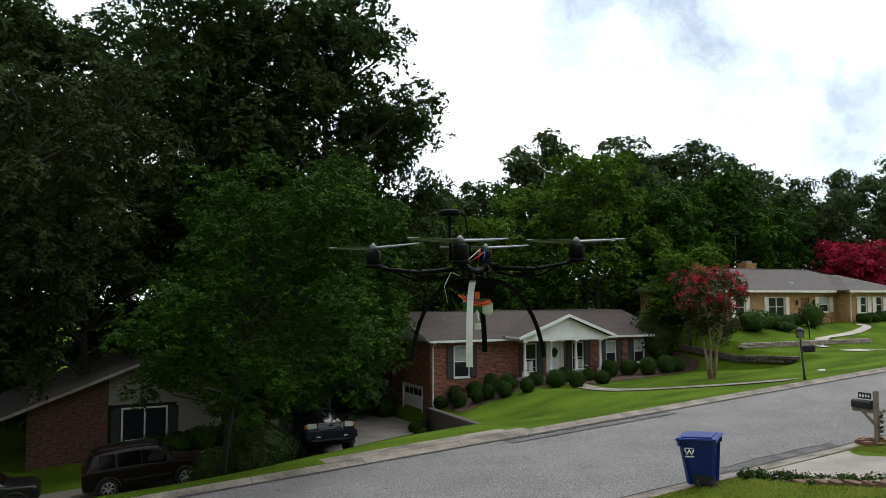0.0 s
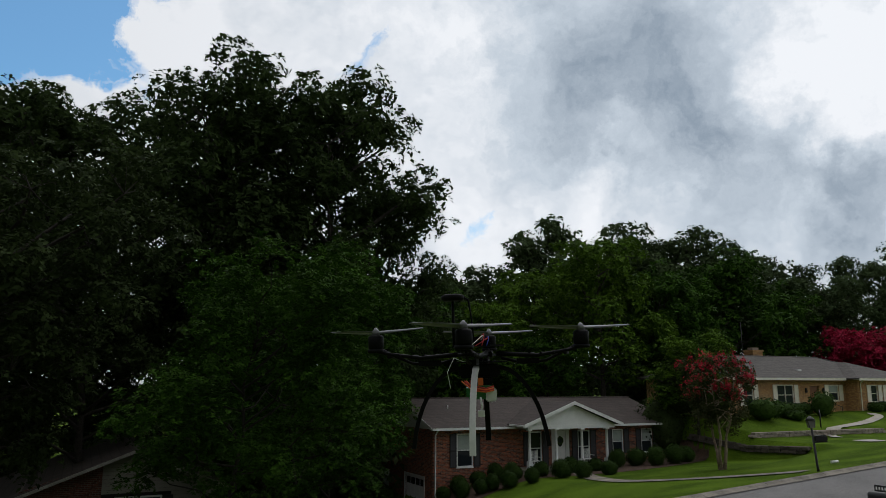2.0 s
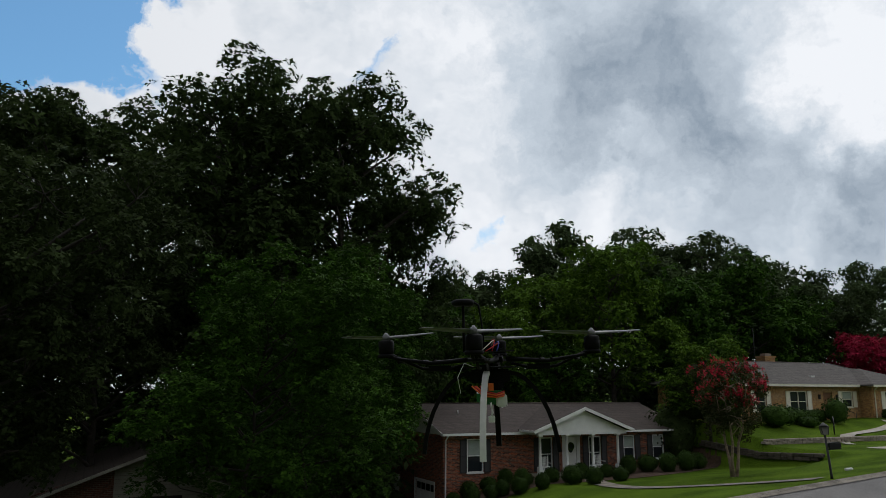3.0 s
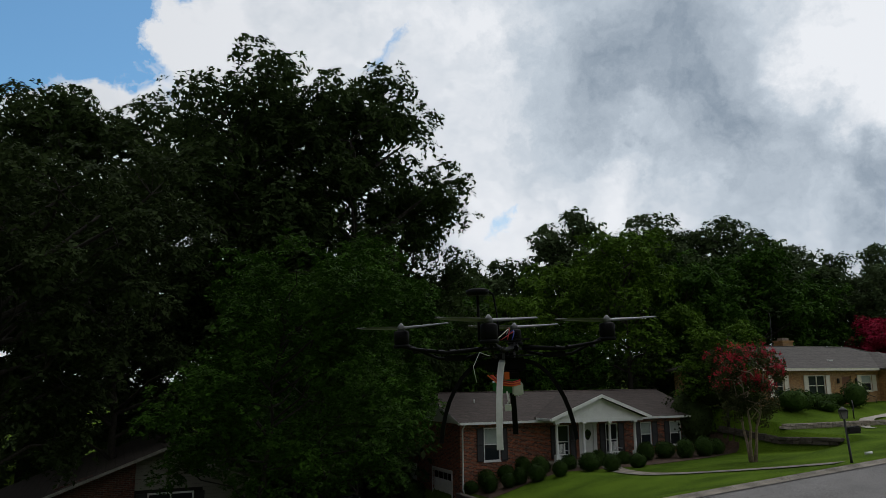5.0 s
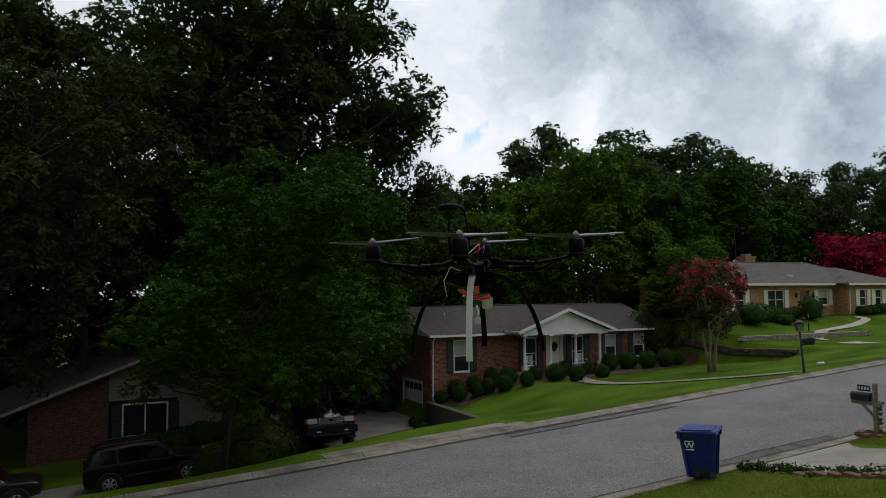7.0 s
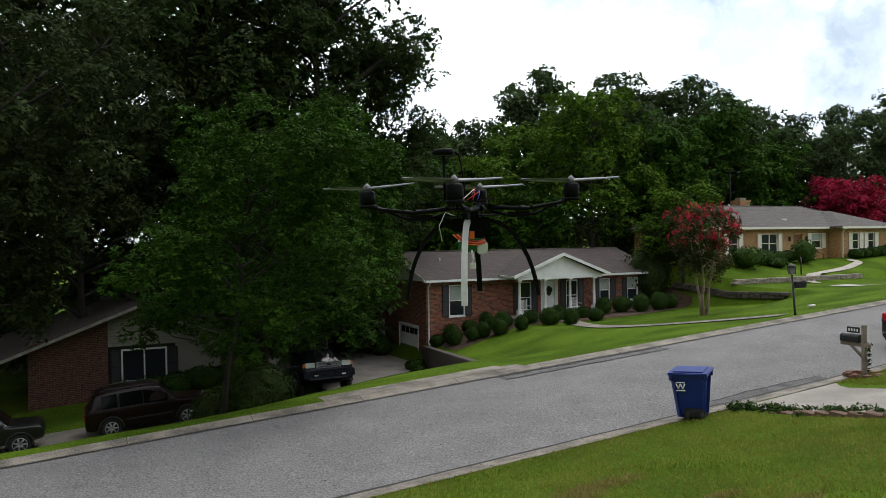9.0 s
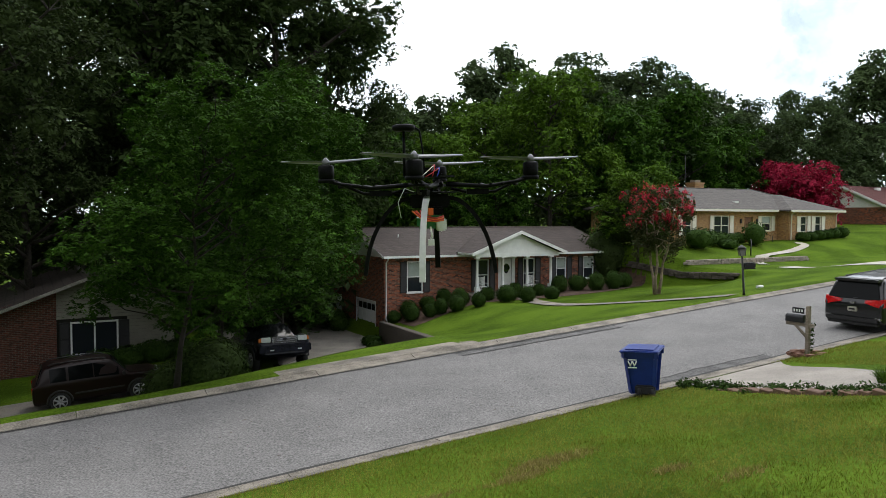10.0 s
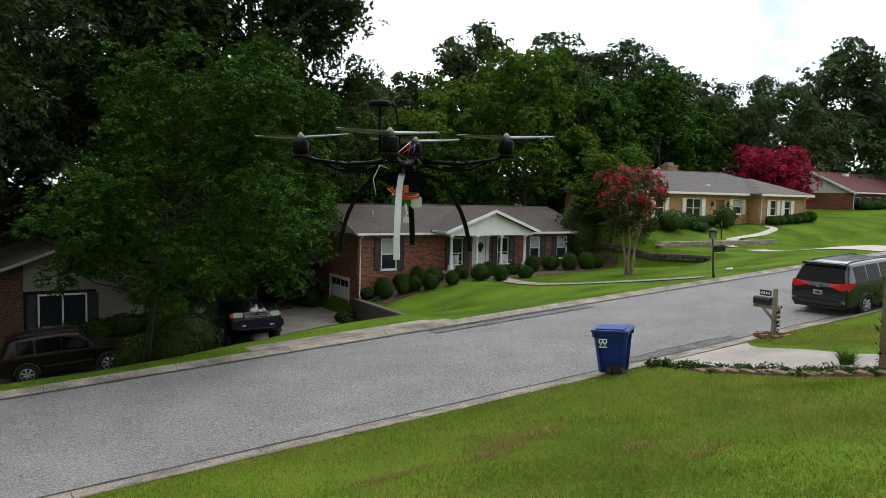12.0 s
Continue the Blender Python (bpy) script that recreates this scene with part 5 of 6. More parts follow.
def mailbox_near():
    u, v = 17.7, 11.9
    t = thing("mailbox", pose(*uv(u, v), ground_z(u, v) - 0.05, 0, 0, 31.5), "black mailbox on a weathered timber post with a vine", "mailbox")
    part("post", B(-0.05, -0.05, 0, 0.05, 0.05, 1.32, bevel=0.01), WOODP, t)
    part("post_cap", B(-0.057, -0.057, 1.29, 0.057, 0.057, 1.33, bevel=0.02), WOODP, t)
    part("arm", B(-0.045, -0.16, 0.78, 0.045, 0.62, 0.87, bevel=0.008), WOODP, t)
    part("brace", TU([(0, 0.02, 0.5), (0, 0.36, 0.8)], 0.04, 6), WOODP, t)
    bm = bmesh.new()
    prof = [(-0.085, 0.88), (0.085, 0.88), (0.085, 1.0)] + [(0.085 * math.cos(a), 1.0 + 0.085 * math.sin(a)) for a in np.linspace(0.2, math.pi - 0.2, 8)] + [(-0.085, 1.0)]
    bx_ = part("box", prism(prof, 0.1, 0.6), BLACK, t, "black domed metal box")
    part("flag", B(0.087, 0.2, 0.98, 0.095, 0.34, 1.02), mat("red_flag_paint", (0.4, 0.02, 0.02), 0.5), bx_)
    part("door", B(-0.075, 0.6, 0.885, 0.075, 0.61, 1.05, bevel=0.01), BLACK, bx_)
    sg = part("number_plate", B(-0.012, 0.12, 1.11, 0.012, 0.46, 1.26, bevel=0.005), BLACK, t, "small black plate with pale bars")
    for k in range(4):
        part("bar", B(-0.016, 0.155 + k * 0.075, 1.15, -0.011, 0.195 + k * 0.075, 1.22), WHITE, sg)
    for k in range(8):
        a = k * 0.785
        part("ring_stone", B(0.36 * math.cos(a) - 0.14, 0.36 * math.sin(a) - 0.1, 0.02, 0.36 * math.cos(a) + 0.14, 0.36 * math.sin(a) + 0.1, 0.13, bevel=0.03), mat("brown_ring_brick", (0.17, 0.085, 0.055), 0.9, vary=0.4, scale=6), t)
    leaf_soup("vine", [(0.05, -0.08, z) for z in (0.2, 0.35, 0.45, 0.6, 0.72, 0.85)], [0.09] * 6, 34, 0.03, HEDGE, t, seed=4)
    return t


mailbox_near()
# timber post with a paper box at the near drive
tp = thing("timber_post", pose(*uv(13.5, 6.9), ground_z(13.5, 6.9) - 0.1, 0, -1.5, 31.5), "brown weathered timber post with trailing vine and paper box", "post")
BROWNP = mat("brown_weathered_timber", (0.17, 0.115, 0.07), 0.9, vary=0.4, scale=3, fine=35, bump=0.4)
part("post", B(-0.05, -0.05, 0, 0.05, 0.05, 1.9, bevel=0.01), BROWNP, tp)
part("post_cap", B(-0.056, -0.056, 1.88, 0.056, 0.056, 1.91, bevel=0.01), BROWNP, tp)
bx = part("paper_box", prism([(-0.32, 1.56), (-0.06, 1.56), (-0.06, 1.80), (-0.32, 1.71)], -0.09, 0.09, "x"), WOODP, tp, "grey timber paper box with sloping lid")
part("lid", prism([(-0.36, 1.70), (-0.055, 1.805), (-0.055, 1.82), (-0.36, 1.715)], -0.11, 0.11, "x"), WOODP, bx)
leaf_soup("vine", [(0.05 * math.sin(k * 2.1), 0.06 + 0.03 * math.cos(k * 1.3), 0.1 + 0.15 * k) for k in range(12)], [0.11] * 12, 15, 0.03, HEDGE, tp, seed=9)
leaf_soup("vine", [(0.0, 0.12 + 0.07 * k, 1.45 + 0.03 * k * (2 - k)) for k in range(4)], [0.07] * 4, 14, 0.03, HEDGE, tp, seed=10)


def lamp_post():
    u, v = 25.3, 19.85
    t = thing("lamp_post", pose(*uv(u, v), ground_z(u, v) - 0.03, 0, -4, 0), "black lamp post with a lantern and mailbox on the far verge", "lamp post")
    part("pole", TU([(0, 0, 0), (0, 0, 0.15), (0, 0, 1.6)], [0.06, 0.045, 0.04], 10), BLACK, t)
    ln = part("lantern", prism([(-0.09, 1.62), (0.09, 1.62), (0.14, 1.9), (-0.14, 1.9)], -0.1, 0.1), glass("lantern_glass", (0.2, 0.2, 0.18), 0.2), t)
    for x in (-1, 1):
        for y in (-0.1, 0.1):
            part("bar", TU([(x * 0.09, y, 1.62), (x * 0.14, y, 1.9)], 0.012, 5), BLACK, ln)
    part("cap", TU([(0, 0, 1.9), (0, 0, 1.98), (0, 0, 2.06)], [0.19, 0.12, 0.02], 10), BLACK, ln)
    part("mailbox_arm", B(0, -0.03, 1.06, 0.5, 0.03, 1.1), BLACK, t)
    part("mailbox", B(0.04, -0.1, 1.1, 0.5, 0.1, 1.32, bevel=0.04), BLACK, t)
    return t


lamp_post()
for u, v in ((29.5, 22.3), (50.0, 27.0)):
    nb = thing("newspaper", pose(*uv(u, v), ground_z(u, v) + 0.04, 0, 0, 20), "rolled newspaper in a white bag on the lawn", "newspaper")
    part("roll", TU([(-0.17, 0, 0), (0.17, 0, 0.02)], 0.06, 8), WHITE, nb)


# ---- vehicles ----
CHROME = mat("chrome_trim", (0.38, 0.38, 0.39), 0.22, metal=1.0, vary=0.1, bump=0)
ALLOY = mat("alloy_rim", (0.42, 0.42, 0.43), 0.35, metal=0.9, vary=0.1, bump=0)
TRIM = mat("black_plastic_trim", (0.02, 0.02, 0.02), 0.6, vary=0.2)
CARGLASS = glass("dark_car_glass", (0.004, 0.005, 0.005), 0.05)
CARGLASS.node_tree.nodes["Principled BSDF"].inputs["Specular IOR Level"].default_value = 0.09
REDL = mat("red_tail_lens", (0.5, 0.012, 0.012), 0.15, vary=0.1, bump=0)
CLEARL = mat("clear_headlight", (0.6, 0.62, 0.64), 0.12, vary=0.1, bump=0)
AMBER = mat("amber_lens", (0.6, 0.16, 0.02), 0.2, vary=0.1, bump=0)


def car(m, label, paint, st, wheels, wr, glass_sides, front, tail, cat="car", rack=True):
    """A vehicle with its nose towards +x. st: stations x, underside, belt, roof, half width at belt, half width at roof."""
    t = thing("car", m, label, cat)
    bm = bmesh.new()
    rings = []
    for x, zb, zl, zr, w, wr_ in st:
        ring = [(x, -w * 0.9, zb), (x, -w, zb + 0.12), (x, -w, (zb + zl) / 2), (x, -w * 0.985, zl), (x, -wr_, zr - 0.05), (x, -wr_ * 0.86, zr)]
        ring += [(a, -b, c) for a, b, c in ring[::-1]]
        rings.append([bm.verts.new(p) for p in ring])
    n_ = 12
    for p, q in zip(rings, rings[1:]):
        for k in range(n_):
            bm.faces.new((p[k], p[(k + 1) % n_], q[(k + 1) % n_], q[k])).smooth = True
    bm.faces.new(rings[0][::-1])
    bm.faces.new(rings[-1])
    bmesh.ops.recalc_face_normals(bm, faces=bm.faces)
    crease = bm.edges.layers.float.new("crease_edge")
    for e_ in bm.edges:
        e_[crease] = 0.45
    bd = part("body", bm, paint, t)
    sub = bd.modifiers.new("round", "SUBSURF")
    sub.levels = sub.render_levels = 2

    def edge(i, f, s):
        """Place on the cabin's side between station i and i + 1, f along, s from belt to roof."""
        a, b = st[i], st[i + 1]
        c = [p + (q - p) * f for p, q in zip(a, b)]
        return c[0], c[4] * 0.985 + (c[5] - c[4] * 0.985) * s, c[2] + (c[3] - 0.05 - c[2]) * s
    for sgn in (-1, 1):
        for (i, f, j, h_) in glass_sides:
            bm = bmesh.new()
            qs = [edge(i, f, 0.1), edge(j, h_, 0.1), edge(j, h_, 0.9), edge(i, f, 0.9)]
            vv = [bm.verts.new((x, sgn * (y + 0.006), z)) for x, y, z in qs]
            vi = [bm.verts.new((x, sgn * (y - 0.02), z)) for x, y, z in qs]
            bm.faces.new(vv)
            for k in range(4):
                bm.faces.new((vv[k], vv[(k + 1) % 4], vi[(k + 1) % 4], vi[k]))
            part("side_window", bm, CARGLASS, t)
    for (i, j), nm in ((front, "windscreen"), (tail, "rear_window")):
        a, b = st[i], st[j]
        bm = bmesh.new()
        d = 0.015 if a[0] > b[0] else -0.015
        vv = [bm.verts.new(p) for p in ((a[0] + d + (b[0] - a[0]) * 0.08, -a[4] * 0.86, a[2] + 0.06 + 0.01), (a[0] + d + (b[0] - a[0]) * 0.08, a[4] * 0.86, a[2] + 0.07), (b[0] + d - (b[0] - a[0]) * 0.12, b[5] * 0.84, b[3] - 0.06), (b[0] + d - (b[0] - a[0]) * 0.12, -b[5] * 0.84, b[3] - 0.06))]
        bm.faces.new(vv)
        g_ = part(nm, bm, CARGLASS, t)
        g_.data.materials[0] = CARGLASS
        sol = g_.modifiers.new("thick", "SOLIDIFY")
        sol.thickness, sol.offset = 0.05, 0
    W = max(s[4] for s in st)
    for x in wheels:
        for s in (-1, 1):
            y = s * (W - 0.1)
            bm = bmesh.new()
            for k in range(1):
                tube(bm, [(x, y - 0.11, wr), (x, y - 0.09, wr), (x, y + 0.09, wr), (x, y + 0.11, wr)], [wr * 0.9, wr, wr, wr * 0.9], 28)
            w = part("wheel", bm, RUBBER, t)
            yo = y + s * 0.112
            part("rim", TU([(x, yo - s * 0.02, wr), (x, yo + s * 0.004, wr)], wr * 0.66, 24), TRIM, w)
            bm = bmesh.new()
            for k in range(7):
                a = k * math.tau / 7
                tube(bm, [(x, yo + s * 0.008, wr), (x + math.cos(a) * wr * 0.62, yo + s * 0.008, wr + math.sin(a) * wr * 0.62)], [wr * 0.13, wr * 0.08], 5)
            tube(bm, [(x + math.cos(a) * wr * 0.63, yo + s * 0.006, wr + math.sin(a) * wr * 0.63) for a in np.linspace(0, math.tau, 25)], wr * 0.05, 5)
            part("spoke_ring", bm, ALLOY, w)
            bm = bmesh.new()
            tube(bm, [(x + math.cos(a) * wr * 1.14, s * (W + 0.004), wr + math.sin(a) * wr * 1.14) for a in np.linspace(-0.15, math.pi + 0.15, 15)], 0.035, 6)
            part("wheel_arch", bm, TRIM, t)
    for s in (-1, 1):
        part("mirror", B(st[-4][0] - 0.25 if len(st) > 5 else 0.6, s * (W + 0.1) - 0.09, st[-4][2] + 0.02, st[-4][0] - 0.13, s * (W + 0.1) + 0.09, st[-4][2] + 0.17, bevel=0.03), TRIM, t)
        part("side_moulding", B(wheels[0] + wr + 0.15, s * (W + 0.006) - 0.012, 0.58, wheels[1] - wr - 0.15, s * (W + 0.006) + 0.012, 0.64), TRIM, t)
        if rack:
            xs = [q_ for q_ in st if q_[3] - q_[2] > 0.4]
            z = xs[0][3]
            part("roof_rail", TU([(xs[0][0] + 0.15, s * xs[0][5] * 0.82, z + 0.0), (xs[0][0] + 0.35, s * xs[0][5] * 0.82, z + 0.07), (xs[-1][0] - 0.35, s * xs[0][5] * 0.82, z + 0.07), (xs[-1][0] - 0.15, s * xs[0][5] * 0.82, z - 0.01)], 0.024, 6), CHROME if rack == 2 else TRIM, t)
    return t


def lamp(t, name, a, material, label=""):
    return part(name, B(*a, bevel=0.02), material, t, label)


GREY_PAINT = mat("dark_grey_car_paint", (0.008, 0.008, 0.0095), 0.3, vary=0.08, bump=0, clear=0.7, spec=0.35)
MAROON_PAINT = mat("dark_maroon_car_paint", (0.011, 0.0045, 0.004), 0.3, vary=0.08, bump=0, clear=0.1, spec=0.25)
NAVY_PAINT = mat("dark_navy_car_paint", (0.003, 0.0045, 0.011), 0.25, vary=0.08, bump=0, clear=0.15, spec=0.15)
# minivan at the near kerb, seen from behind
VAN = [(-2.53, 0.42, 0.62, 0.64, 0.84, 0.8), (-2.51, 0.3, 0.92, 0.95, 0.95, 0.9), (-2.45, 0.27, 1.06, 1.1, 0.985, 0.93), (-2.14, 0.26, 1.08, 1.74, 1.0, 0.78), (-2.02, 0.26, 1.08, 1.78, 1.0, 0.79), (-1.5, 0.25, 1.07, 1.81, 1.0, 0.79), (0.3, 0.25, 1.03, 1.81, 1.0, 0.79), (1.0, 0.25, 1.01, 1.64, 1.0, 0.77),
       (1.85, 0.25, 1.0, 1.03, 0.98, 0.86), (2.4, 0.28, 0.84, 0.87, 0.92, 0.8), (2.55, 0.35, 0.6, 0.62, 0.8, 0.7)]
vu, vv_ = 24.15, 13.2
slope = math.degrees(math.atan(0.066))
van = car(pose(*uv(vu, vv_), road_z(vu) + 0.005, 0, 0, 31.5) @ pose(0, 0, 0, 0, -slope, 0) @ Matrix.Diagonal((0.93, 0.93, 0.885, 1)), "dark grey minivan parked at the kerb, seen from behind", GREY_PAINT, VAN, (-1.45, 1.58), 0.34, ((4, 0.1, 5, 0.12), (5, 0.16, 5, 0.55), (5, 0.6, 6, 0.0), (6, 0.06, 7, 0.3)), (8, 7), (2, 3), rack=1)
for s in (-1, 1):
    # lamp clusters wrap round the corners and taper towards the middle
    bm = bmesh.new()
    for q in ((-2.53, 0.40, 1.02), (-2.50, 0.40, 1.10), (-2.55, 0.72, 0.93), (-2.50, 0.9, 0.88), (-2.45, 1.0, 0.90), (-2.42, 0.96, 1.17), (-2.49, 0.74, 1.13), (-2.12, 1.015, 1.08), (-2.14, 1.015, 1.15)):
        for in_ in (0.0, 0.06):
            bm.verts.new((q[0] + in_, s * (q[1] - in_ * 0.6), q[2]))
    bmesh.ops.convex_hull(bm, input=bm.verts)
    part("tail_lamp", bm, REDL, van, "red wrap-round tail lamp")
    lamp(van, "reflector", (-2.57, s * 0.82 - 0.12, 0.46, -2.46, s * 0.82 + 0.1, 0.55), CHROME)
part("bumper", B(-2.6, -0.93, 0.3, -2.36, 0.93, 0.6, bevel=0.08), GREY_PAINT, van)
pl = lamp(van, "number_plate", (-2.56, -0.16, 0.70, -2.49, 0.16, 0.86), mat("pale_plate", (0.45, 0.43, 0.36), 0.5), "pale plate with plain bars")
lamp(pl, "bar", (-2.57, -0.11, 0.76, -2.55, 0.11, 0.81), TRIM)
lamp(van, "tailgate_badge", (-2.55, -0.09, 0.96, -2.46, 0.09, 1.05), CHROME)
part("spoiler", B(-2.34, -0.74, 1.70, -1.95, 0.74, 1.785, bevel=0.03), GREY_PAINT, van)
part("wiper", TU([(-2.46, 0, 1.15), (-2.40, -0.4, 1.2)], 0.012, 5), TRIM, van)
lamp(van, "rear_step", (-2.56, -0.85, 0.25, -2.4, 0.85, 0.36), TRIM)

SUV = [(-2.28, 0.45, 0.8, 0.82, 0.84, 0.8), (-2.24, 0.35, 1.02, 1.05, 0.9, 0.85), (-2.1, 0.32, 1.06, 1.12, 0.92, 0.86), (-1.86, 0.3, 1.06, 1.70, 0.93, 0.7), (-0.2, 0.3, 1.05, 1.74, 0.93, 0.72), (0.45, 0.3, 1.04, 1.68, 0.93, 0.7), (1.05, 0.3, 1.04, 1.08, 0.92, 0.84), (1.95, 0.32, 0.98, 1.02, 0.9, 0.8), (2.2, 0.36, 0.9, 0.92, 0.86, 0.76), (2.28, 0.42, 0.66, 0.7, 0.8, 0.7)]
SG = ((3, 0.12, 3, 0.45), (3, 0.5, 4, 0.0), (4, 0.06, 5, 0.4))


def on_ground(pu, pv, turn):
    """Standing on the slope at (pu, pv) with the nose turned that way."""
    a = radians(turn) - TH
    du = ground_z(pu + 1.3 * math.cos(a), pv + 1.3 * math.sin(a)) - ground_z(pu - 1.3 * math.cos(a), pv - 1.3 * math.sin(a))
    dz = (ground_z(pu + 1.3 * math.cos(a), pv + 1.3 * math.sin(a)) + ground_z(pu - 1.3 * math.cos(a), pv - 1.3 * math.sin(a))) / 2
    return pose(*uv(pu, pv), dz + 0.04, 0, 0, turn) @ pose(0, 0, 0, 0, -math.degrees(math.atan(du / 2.6)), 0)


jeep = car(on_ground(2.45, 31.5, 31.5), "dark maroon boxy estate car parked below the verge", MAROON_PAINT, SUV, (-1.38, 1.38), 0.37, SG, (6, 5), (2, 3), rack=1)
for s in (-1, 1):
    lamp(jeep, "headlight", (2.16, s * 0.62 - 0.13, 0.78, 2.27, s * 0.62 + 0.13, 0.92), CLEARL)
    lamp(jeep, "tail_lamp", (-2.28, s * 0.78 - 0.08, 0.72, -2.2, s * 0.78 + 0.08, 1.0), REDL)
lamp(jeep, "grille", (2.2, -0.42, 0.72, 2.3, 0.42, 0.9), TRIM)
lamp(jeep, "bumper", (2.18, -0.86, 0.42, 2.36, 0.86, 0.62), TRIM)
ford = car(on_ground(7.9, 27.3, -58), "dark navy off-road car with chrome grille facing the street", NAVY_PAINT, [(x * 1.08, a, b * 1.08, c * 1.08, d * 1.06, e * 1.06) for x, a, b, c, d, e in SUV], (-1.5, 1.5), 0.4, SG, (6, 5), (2, 3), rack=1)
for s in (-1, 1):
    lamp(ford, "headlight", (2.30, s * 0.66 - 0.17, 0.86, 2.45, s * 0.66 + 0.17, 1.04), CLEARL, "clear headlight")
    lamp(ford, "indicator", (2.28, s * 0.85 - 0.06, 0.86, 2.42, s * 0.85 + 0.06, 1.02), AMBER)
    lamp(ford, "fog_lamp", (2.44, s * 0.5 - 0.09, 0.52, 2.53, s * 0.5 + 0.09, 0.6), CLEARL)
gr = lamp(ford, "grille", (2.36, -0.45, 0.82, 2.47, 0.45, 1.04), CHROME, "chrome grille")
for k in range(3):
    lamp(gr, "slot", (2.45, -0.43, 0.835 + k * 0.066, 2.48, 0.43, 0.888 + k * 0.066), TRIM)
lamp(gr, "badge", (2.47, -0.08, 0.9, 2.49, 0.08, 0.97), NAVY_PAINT)
lamp(ford, "bumper", (2.34, -0.93, 0.48, 2.52, 0.93, 0.74), NAVY_PAINT)
black = car(on_ground(-3.2, 31.3, 31.5), "black open-topped off-road car parked in shade", mat("black_car_paint", (0.006, 0.006, 0.007), 0.35, vary=0.1, bump=0, clear=0.5), [(x * 0.9, a + 0.1, b, c, d * 0.92, e * 0.92) for x, a, b, c, d, e in SUV], (-1.2, 1.25), 0.38, SG, (6, 5), (2, 3), rack=0)

# ---- the hovering aircraft ----
CARBON = mat("matt_black_nylon", (0.004, 0.004, 0.0045), 0.55, vary=0.3, scale=20, fine=200, bump=0.1, spec=0.1)
WHITEN = mat("white_nylon", (0.72, 0.72, 0.70), 0.5, vary=0.06, scale=20, fine=100, bump=0.05)
GREY_BLADE = mat("grey_blade_plastic", (0.16, 0.16, 0.17), 0.35, vary=0.15, scale=20, bump=0)
GREENB = mat("green_battery_wrap", (0.015, 0.16, 0.035), 0.4, vary=0.2, scale=30, bump=0.1)
ORANGE = mat("orange_wire", (0.7, 0.14, 0.02), 0.45, vary=0.1, bump=0)
REDW = mat("red_wire", (0.45, 0.02, 0.02), 0.45, vary=0.1, bump=0)
BLUEW = mat("blue_wire", (0.02, 0.04, 0.35), 0.45, vary=0.1, bump=0)


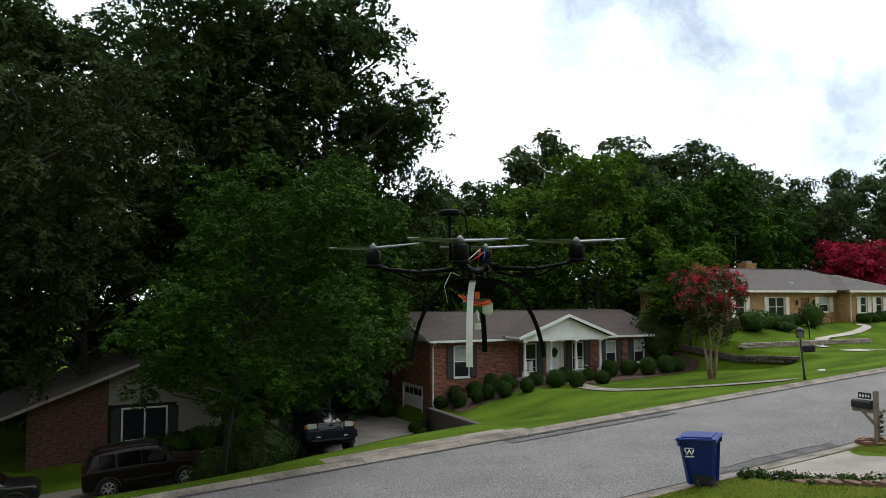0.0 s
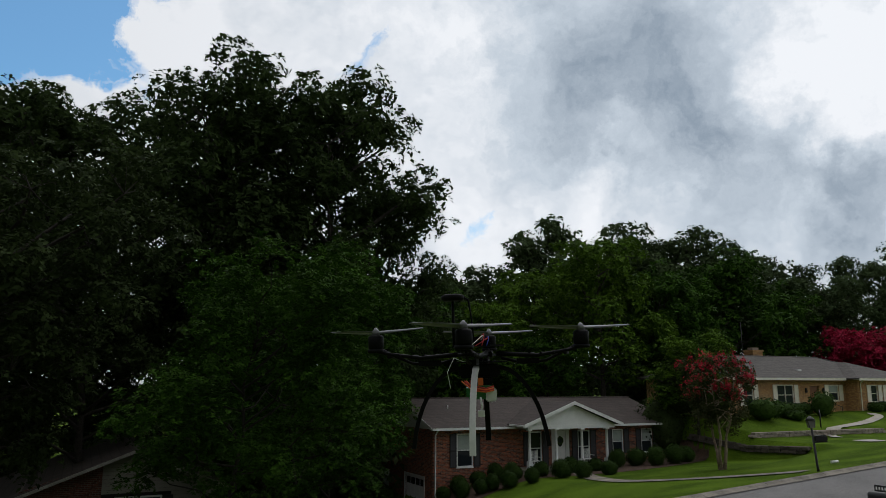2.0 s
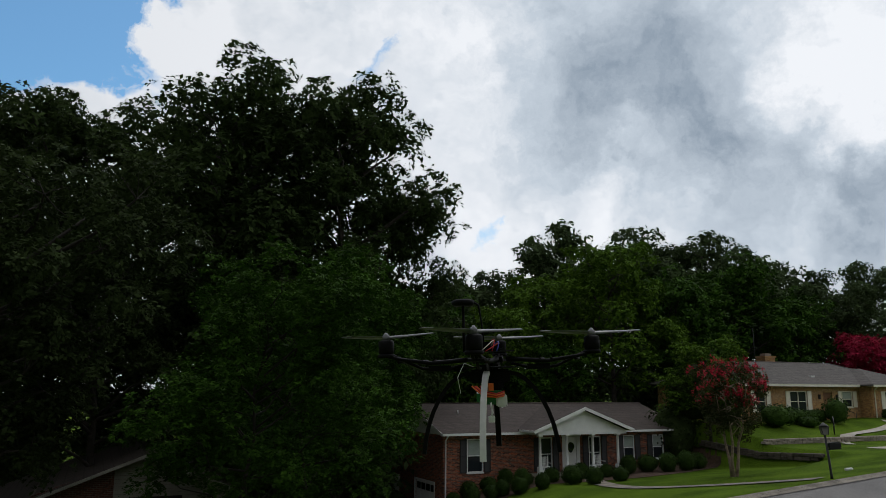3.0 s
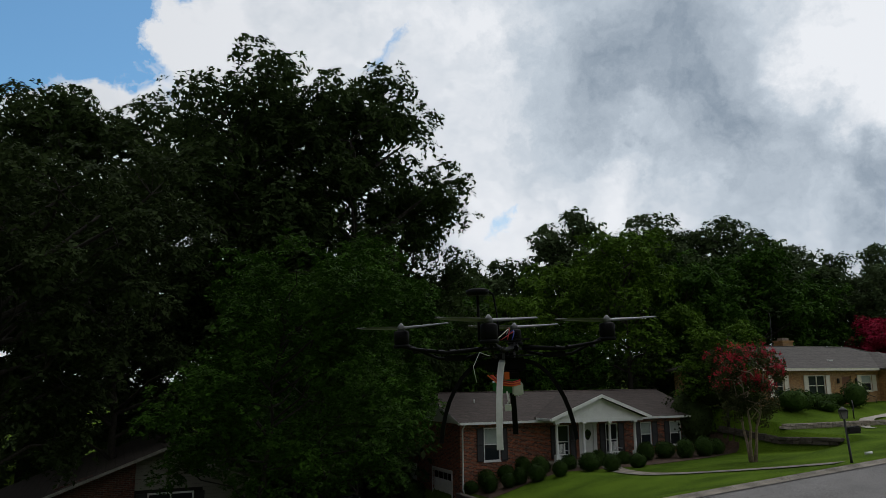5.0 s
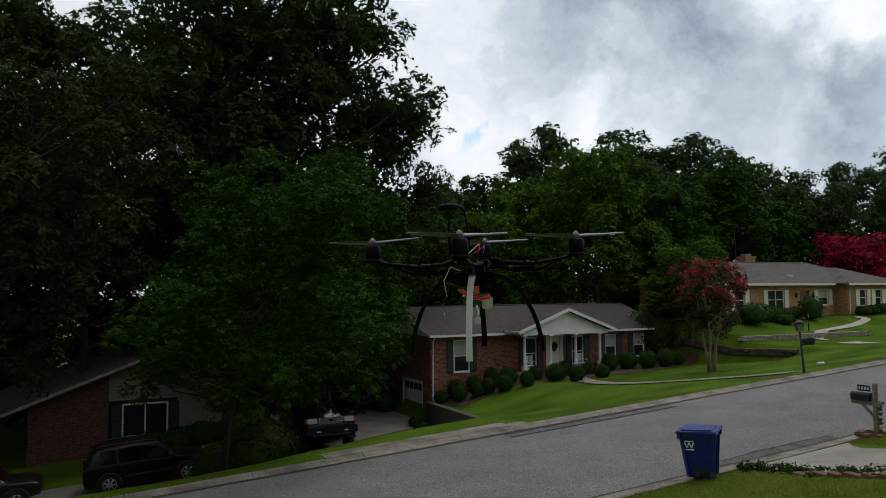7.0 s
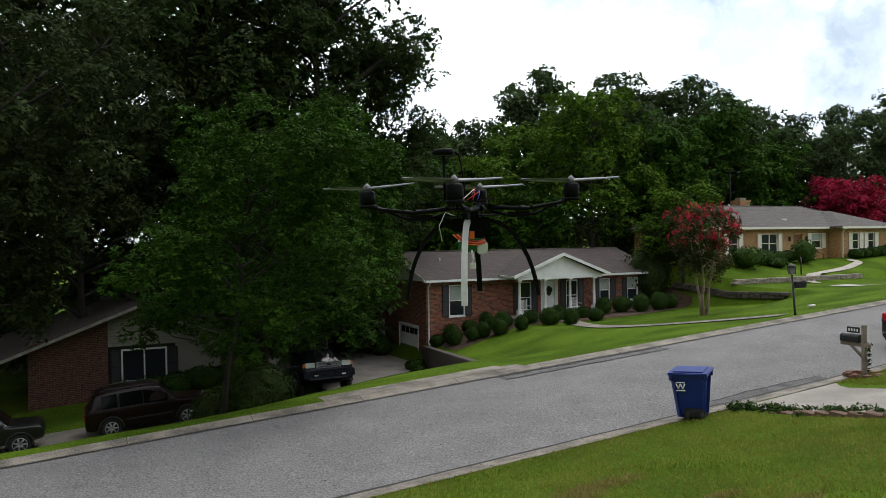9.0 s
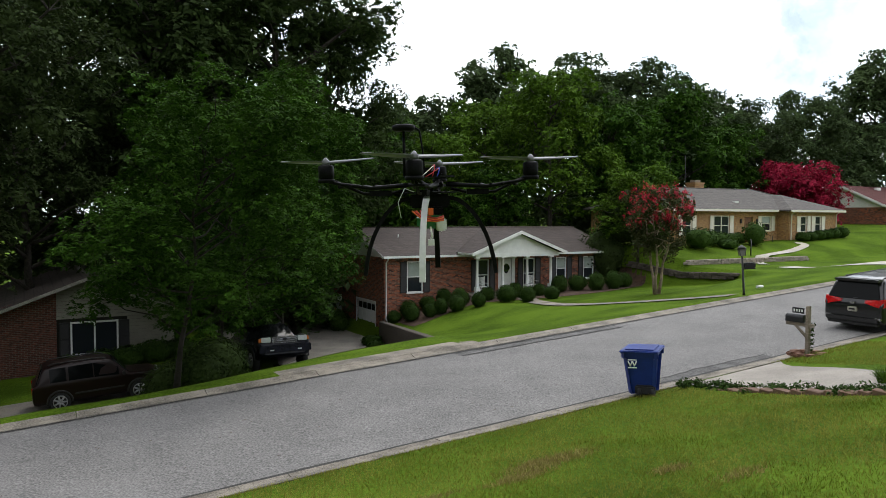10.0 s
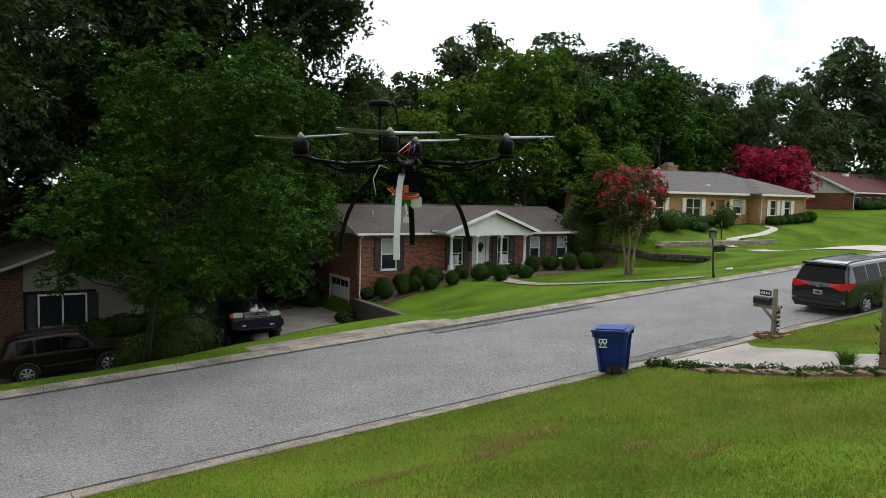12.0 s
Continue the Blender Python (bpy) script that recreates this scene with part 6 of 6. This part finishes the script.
def quadcopter(m):
    t = thing("quadcopter", m, "black four-rotor model aircraft hovering with one white leg", "drone")
    for z, r in ((0.0, 0.068), (0.036, 0.062)):
        bm = bmesh.new()
        bmesh.ops.create_cone(bm, cap_ends=True, segments=8, radius1=r, radius2=r, depth=0.003, matrix=Matrix.Translation((0, 0, z)) @ Matrix.Rotation(radians(22.5), 4, "Z"))
        part("hub_plate", bm, CARBON, t)
    part("control_board", B(-0.03, -0.03, 0.038, 0.03, 0.03, 0.056, bevel=0.004), CARBON, t)
    for i, ang in enumerate((180, 0, 262, 82)):
        a = radians(ang)
        rot = Matrix.Rotation(a, 4, "Z")
        bm = bmesh.new()
        for s in (-1, 1):
            tube(bm, [(0.04, s * 0.022, 0.018), (0.13, s * 0.015, 0.012), (0.2, s * 0.008, 0.022), (0.232, s * 0.004, 0.03)], [0.0055, 0.0045, 0.004, 0.004], 6)
        for k in range(6):
            x = 0.06 + k * 0.026
            tube(bm, [(x, -0.019, 0.016), (x + 0.013, 0.017, 0.016)], 0.0035, 5)
        tube(bm, [(0.232, 0, 0.026), (0.232, 0, 0.034)], 0.019, 16)
        bm.transform(rot)
        arm = part("arm", bm, CARBON, t)
        bm = bmesh.new()
        tube(bm, [(0.232, 0, 0.034), (0.232, 0, 0.037), (0.232, 0, 0.062), (0.232, 0, 0.066)], [0.015, 0.0175, 0.0175, 0.013], 18)
        bm.transform(rot)
        mo = part("motor", bm, CARBON, t)
        bm = TU([(0.232, 0, 0.066), (0.232, 0, 0.074), (0.232, 0, 0.083)], [0.009, 0.009, 0.002], 12)
        bm.transform(rot)
        part("spinner", bm, GREY_BLADE, mo)
        turn = radians((152, 200, 38, 22)[i])
        hub = rot @ Vector((0.232, 0, 0.072))
        bm = bmesh.new()
        for s in (0, math.pi):
            prev = None
            for k in range(9):
                x = 0.006 + 0.119 * k / 8
                f = k / 8
                ch = 0.012 * (0.55 + 1.1 * f - 1.3 * f * f) + 0.002
                tw = radians(24 - 16 * f)
                q = [bm.verts.new((x, -ch * math.cos(tw), -ch * math.sin(tw) + 0.004 * f)), bm.verts.new((x, 0, 0.0025 + 0.004 * f)), bm.verts.new((x, ch * math.cos(tw), ch * math.sin(tw) + 0.004 * f)), bm.verts.new((x, 0, -0.0005 + 0.004 * f))]
                if s:
                    for v in q:
                        v.co.x, v.co.y = -v.co.x, -v.co.y
                if prev:
                    for e in range(4):
                        bm.faces.new((prev[e], prev[(e + 1) % 4], q[(e + 1) % 4], q[e])).smooth = True
                prev = q
        bm.transform(Matrix.Translation(hub) @ Matrix.Rotation(turn, 4, "Z"))
        part("rotor_blade", bm, GREY_BLADE, t, "two-bladed grey rotor")
        # curved leg under the arm
        pts = []
        for k in range(9):
            f = k / 8
            pts.append((0.045 + 0.105 * math.sin(f * 1.45), 0, -0.012 - 0.175 * (1 - math.cos(f * 1.57)) ** 0.9))
        bm = bmesh.new()
        prev = None
        for k, p in enumerate(pts):
            w, h_ = 0.0062, 0.0045
            dn = Vector(pts[min(k + 1, 8)]) - Vector(pts[max(k - 1, 0)])
            nn = Vector((-dn.z, 0, dn.x)).normalized() * h_
            q = [bm.verts.new((p[0] + sx * nn.x, sy * w, p[2] + sx * nn.z)) for sx, sy in ((-1, -1), (1, -1), (1, 1), (-1, 1))]
            if prev:
                for e in range(4):
                    bm.faces.new((prev[e], prev[(e + 1) % 4], q[(e + 1) % 4], q[e]))
            else:
                bm.faces.new(q[::-1])
            prev = q
        bm.faces.new(prev)
        bmesh.ops.recalc_face_normals(bm, faces=bm.faces)
        bm.transform(rot)
        part("leg", bm, WHITEN if i == 2 else CARBON, t, "curved white landing leg" if i == 2 else "")
        # speed control and cable under the arm
        bm = bmesh.new()
        tube(bm, [(0.05, 0, 0.008), (0.1, 0.004, -0.004), (0.15, -0.004, 0.0), (0.215, 0, 0.03)], 0.0035, 6)
        box(bm, 0.085, -0.011, -0.006, 0.135, 0.011, 0.006)
        bm.transform(rot)
        part("cable", bm, CARBON, arm)
    part("battery_tray", B(-0.045, -0.03, -0.034, 0.045, 0.03, -0.004, bevel=0.004), CARBON, t)
    part("camera_mount", B(-0.02, -0.045, -0.05, 0.03, 0.02, -0.032, bevel=0.004), CARBON, t)
    bt = part("battery", B(-0.03, -0.05, -0.08, 0.032, 0.045, -0.05, bevel=0.006), GREENB, t, "green wrapped battery pack")
    part("battery_end", B(0.012, -0.056, -0.085, 0.036, -0.05, -0.057, bevel=0.003), WHITEN, bt)
    for k, (w, off) in enumerate(((ORANGE, 0.0), (REDW, 0.008), (ORANGE, -0.01), (REDW, -0.004))):
        part("wire", TU([(-0.03 + off, -0.05, -0.04), (-0.015, -0.066, -0.055 + off * 0.6), (0.012, -0.064, -0.06 + off * 0.4), (0.03, -0.056, -0.056 + off * 0.5)], 0.0017, 6), w, t)
    part("connector", B(-0.004, -0.062, -0.05, 0.007, -0.05, -0.034), ORANGE, t)
    part("balance_plug", TU([(0.0, -0.06, -0.075), (0.003, -0.065, -0.095), (0.0, -0.064, -0.104)], 0.0022, 5), WHITEN, t)
    part("plug", B(-0.006, -0.069, -0.116, 0.008, -0.060, -0.103), WHITEN, t)
    for k, (w, x) in enumerate(((REDW, 0.0), (WHITEN, 0.005), (BLUEW, 0.010), (REDW, 0.015))):
        loop = [(x + 0.012 * math.sin(f * 2.6) - 0.03 * f * f * (k % 2), -0.03 - 0.034 * f, 0.048 + (0.020 - 0.003 * k) * math.sin(f * 3.1) - 0.014 * f) for f in np.linspace(0, 1, 9)]
        part("wire", TU(loop, 0.0011, 5), w, t)
    part("wire", TU([(-0.03, -0.05, 0.0), (-0.055, -0.06, 0.01), (-0.07, -0.06, -0.02), (-0.064, -0.06, -0.055)], 0.0009, 5), WHITEN, t)
    part("aerial", TU([(-0.055, -0.01, 0.038), (-0.055, -0.01, 0.14)], 0.0035, 6), CARBON, t)
    part("aerial_puck", TU([(-0.055, -0.01, 0.138), (-0.055, -0.01, 0.142), (-0.055, -0.01, 0.15), (-0.055, -0.01, 0.153)], [0.02, 0.026, 0.026, 0.018], 18), CARBON, t)
    part("aerial_cable", TU([(-0.032, -0.01, 0.147), (-0.02, -0.01, 0.14), (-0.014, -0.01, 0.1), (-0.01, -0.01, 0.05)], 0.002, 6), CARBON, t)
    return t


quadcopter(pose(1.68 * math.tan(radians(-3.0)), 1.68, 0.052, 2, -1.5, 4))
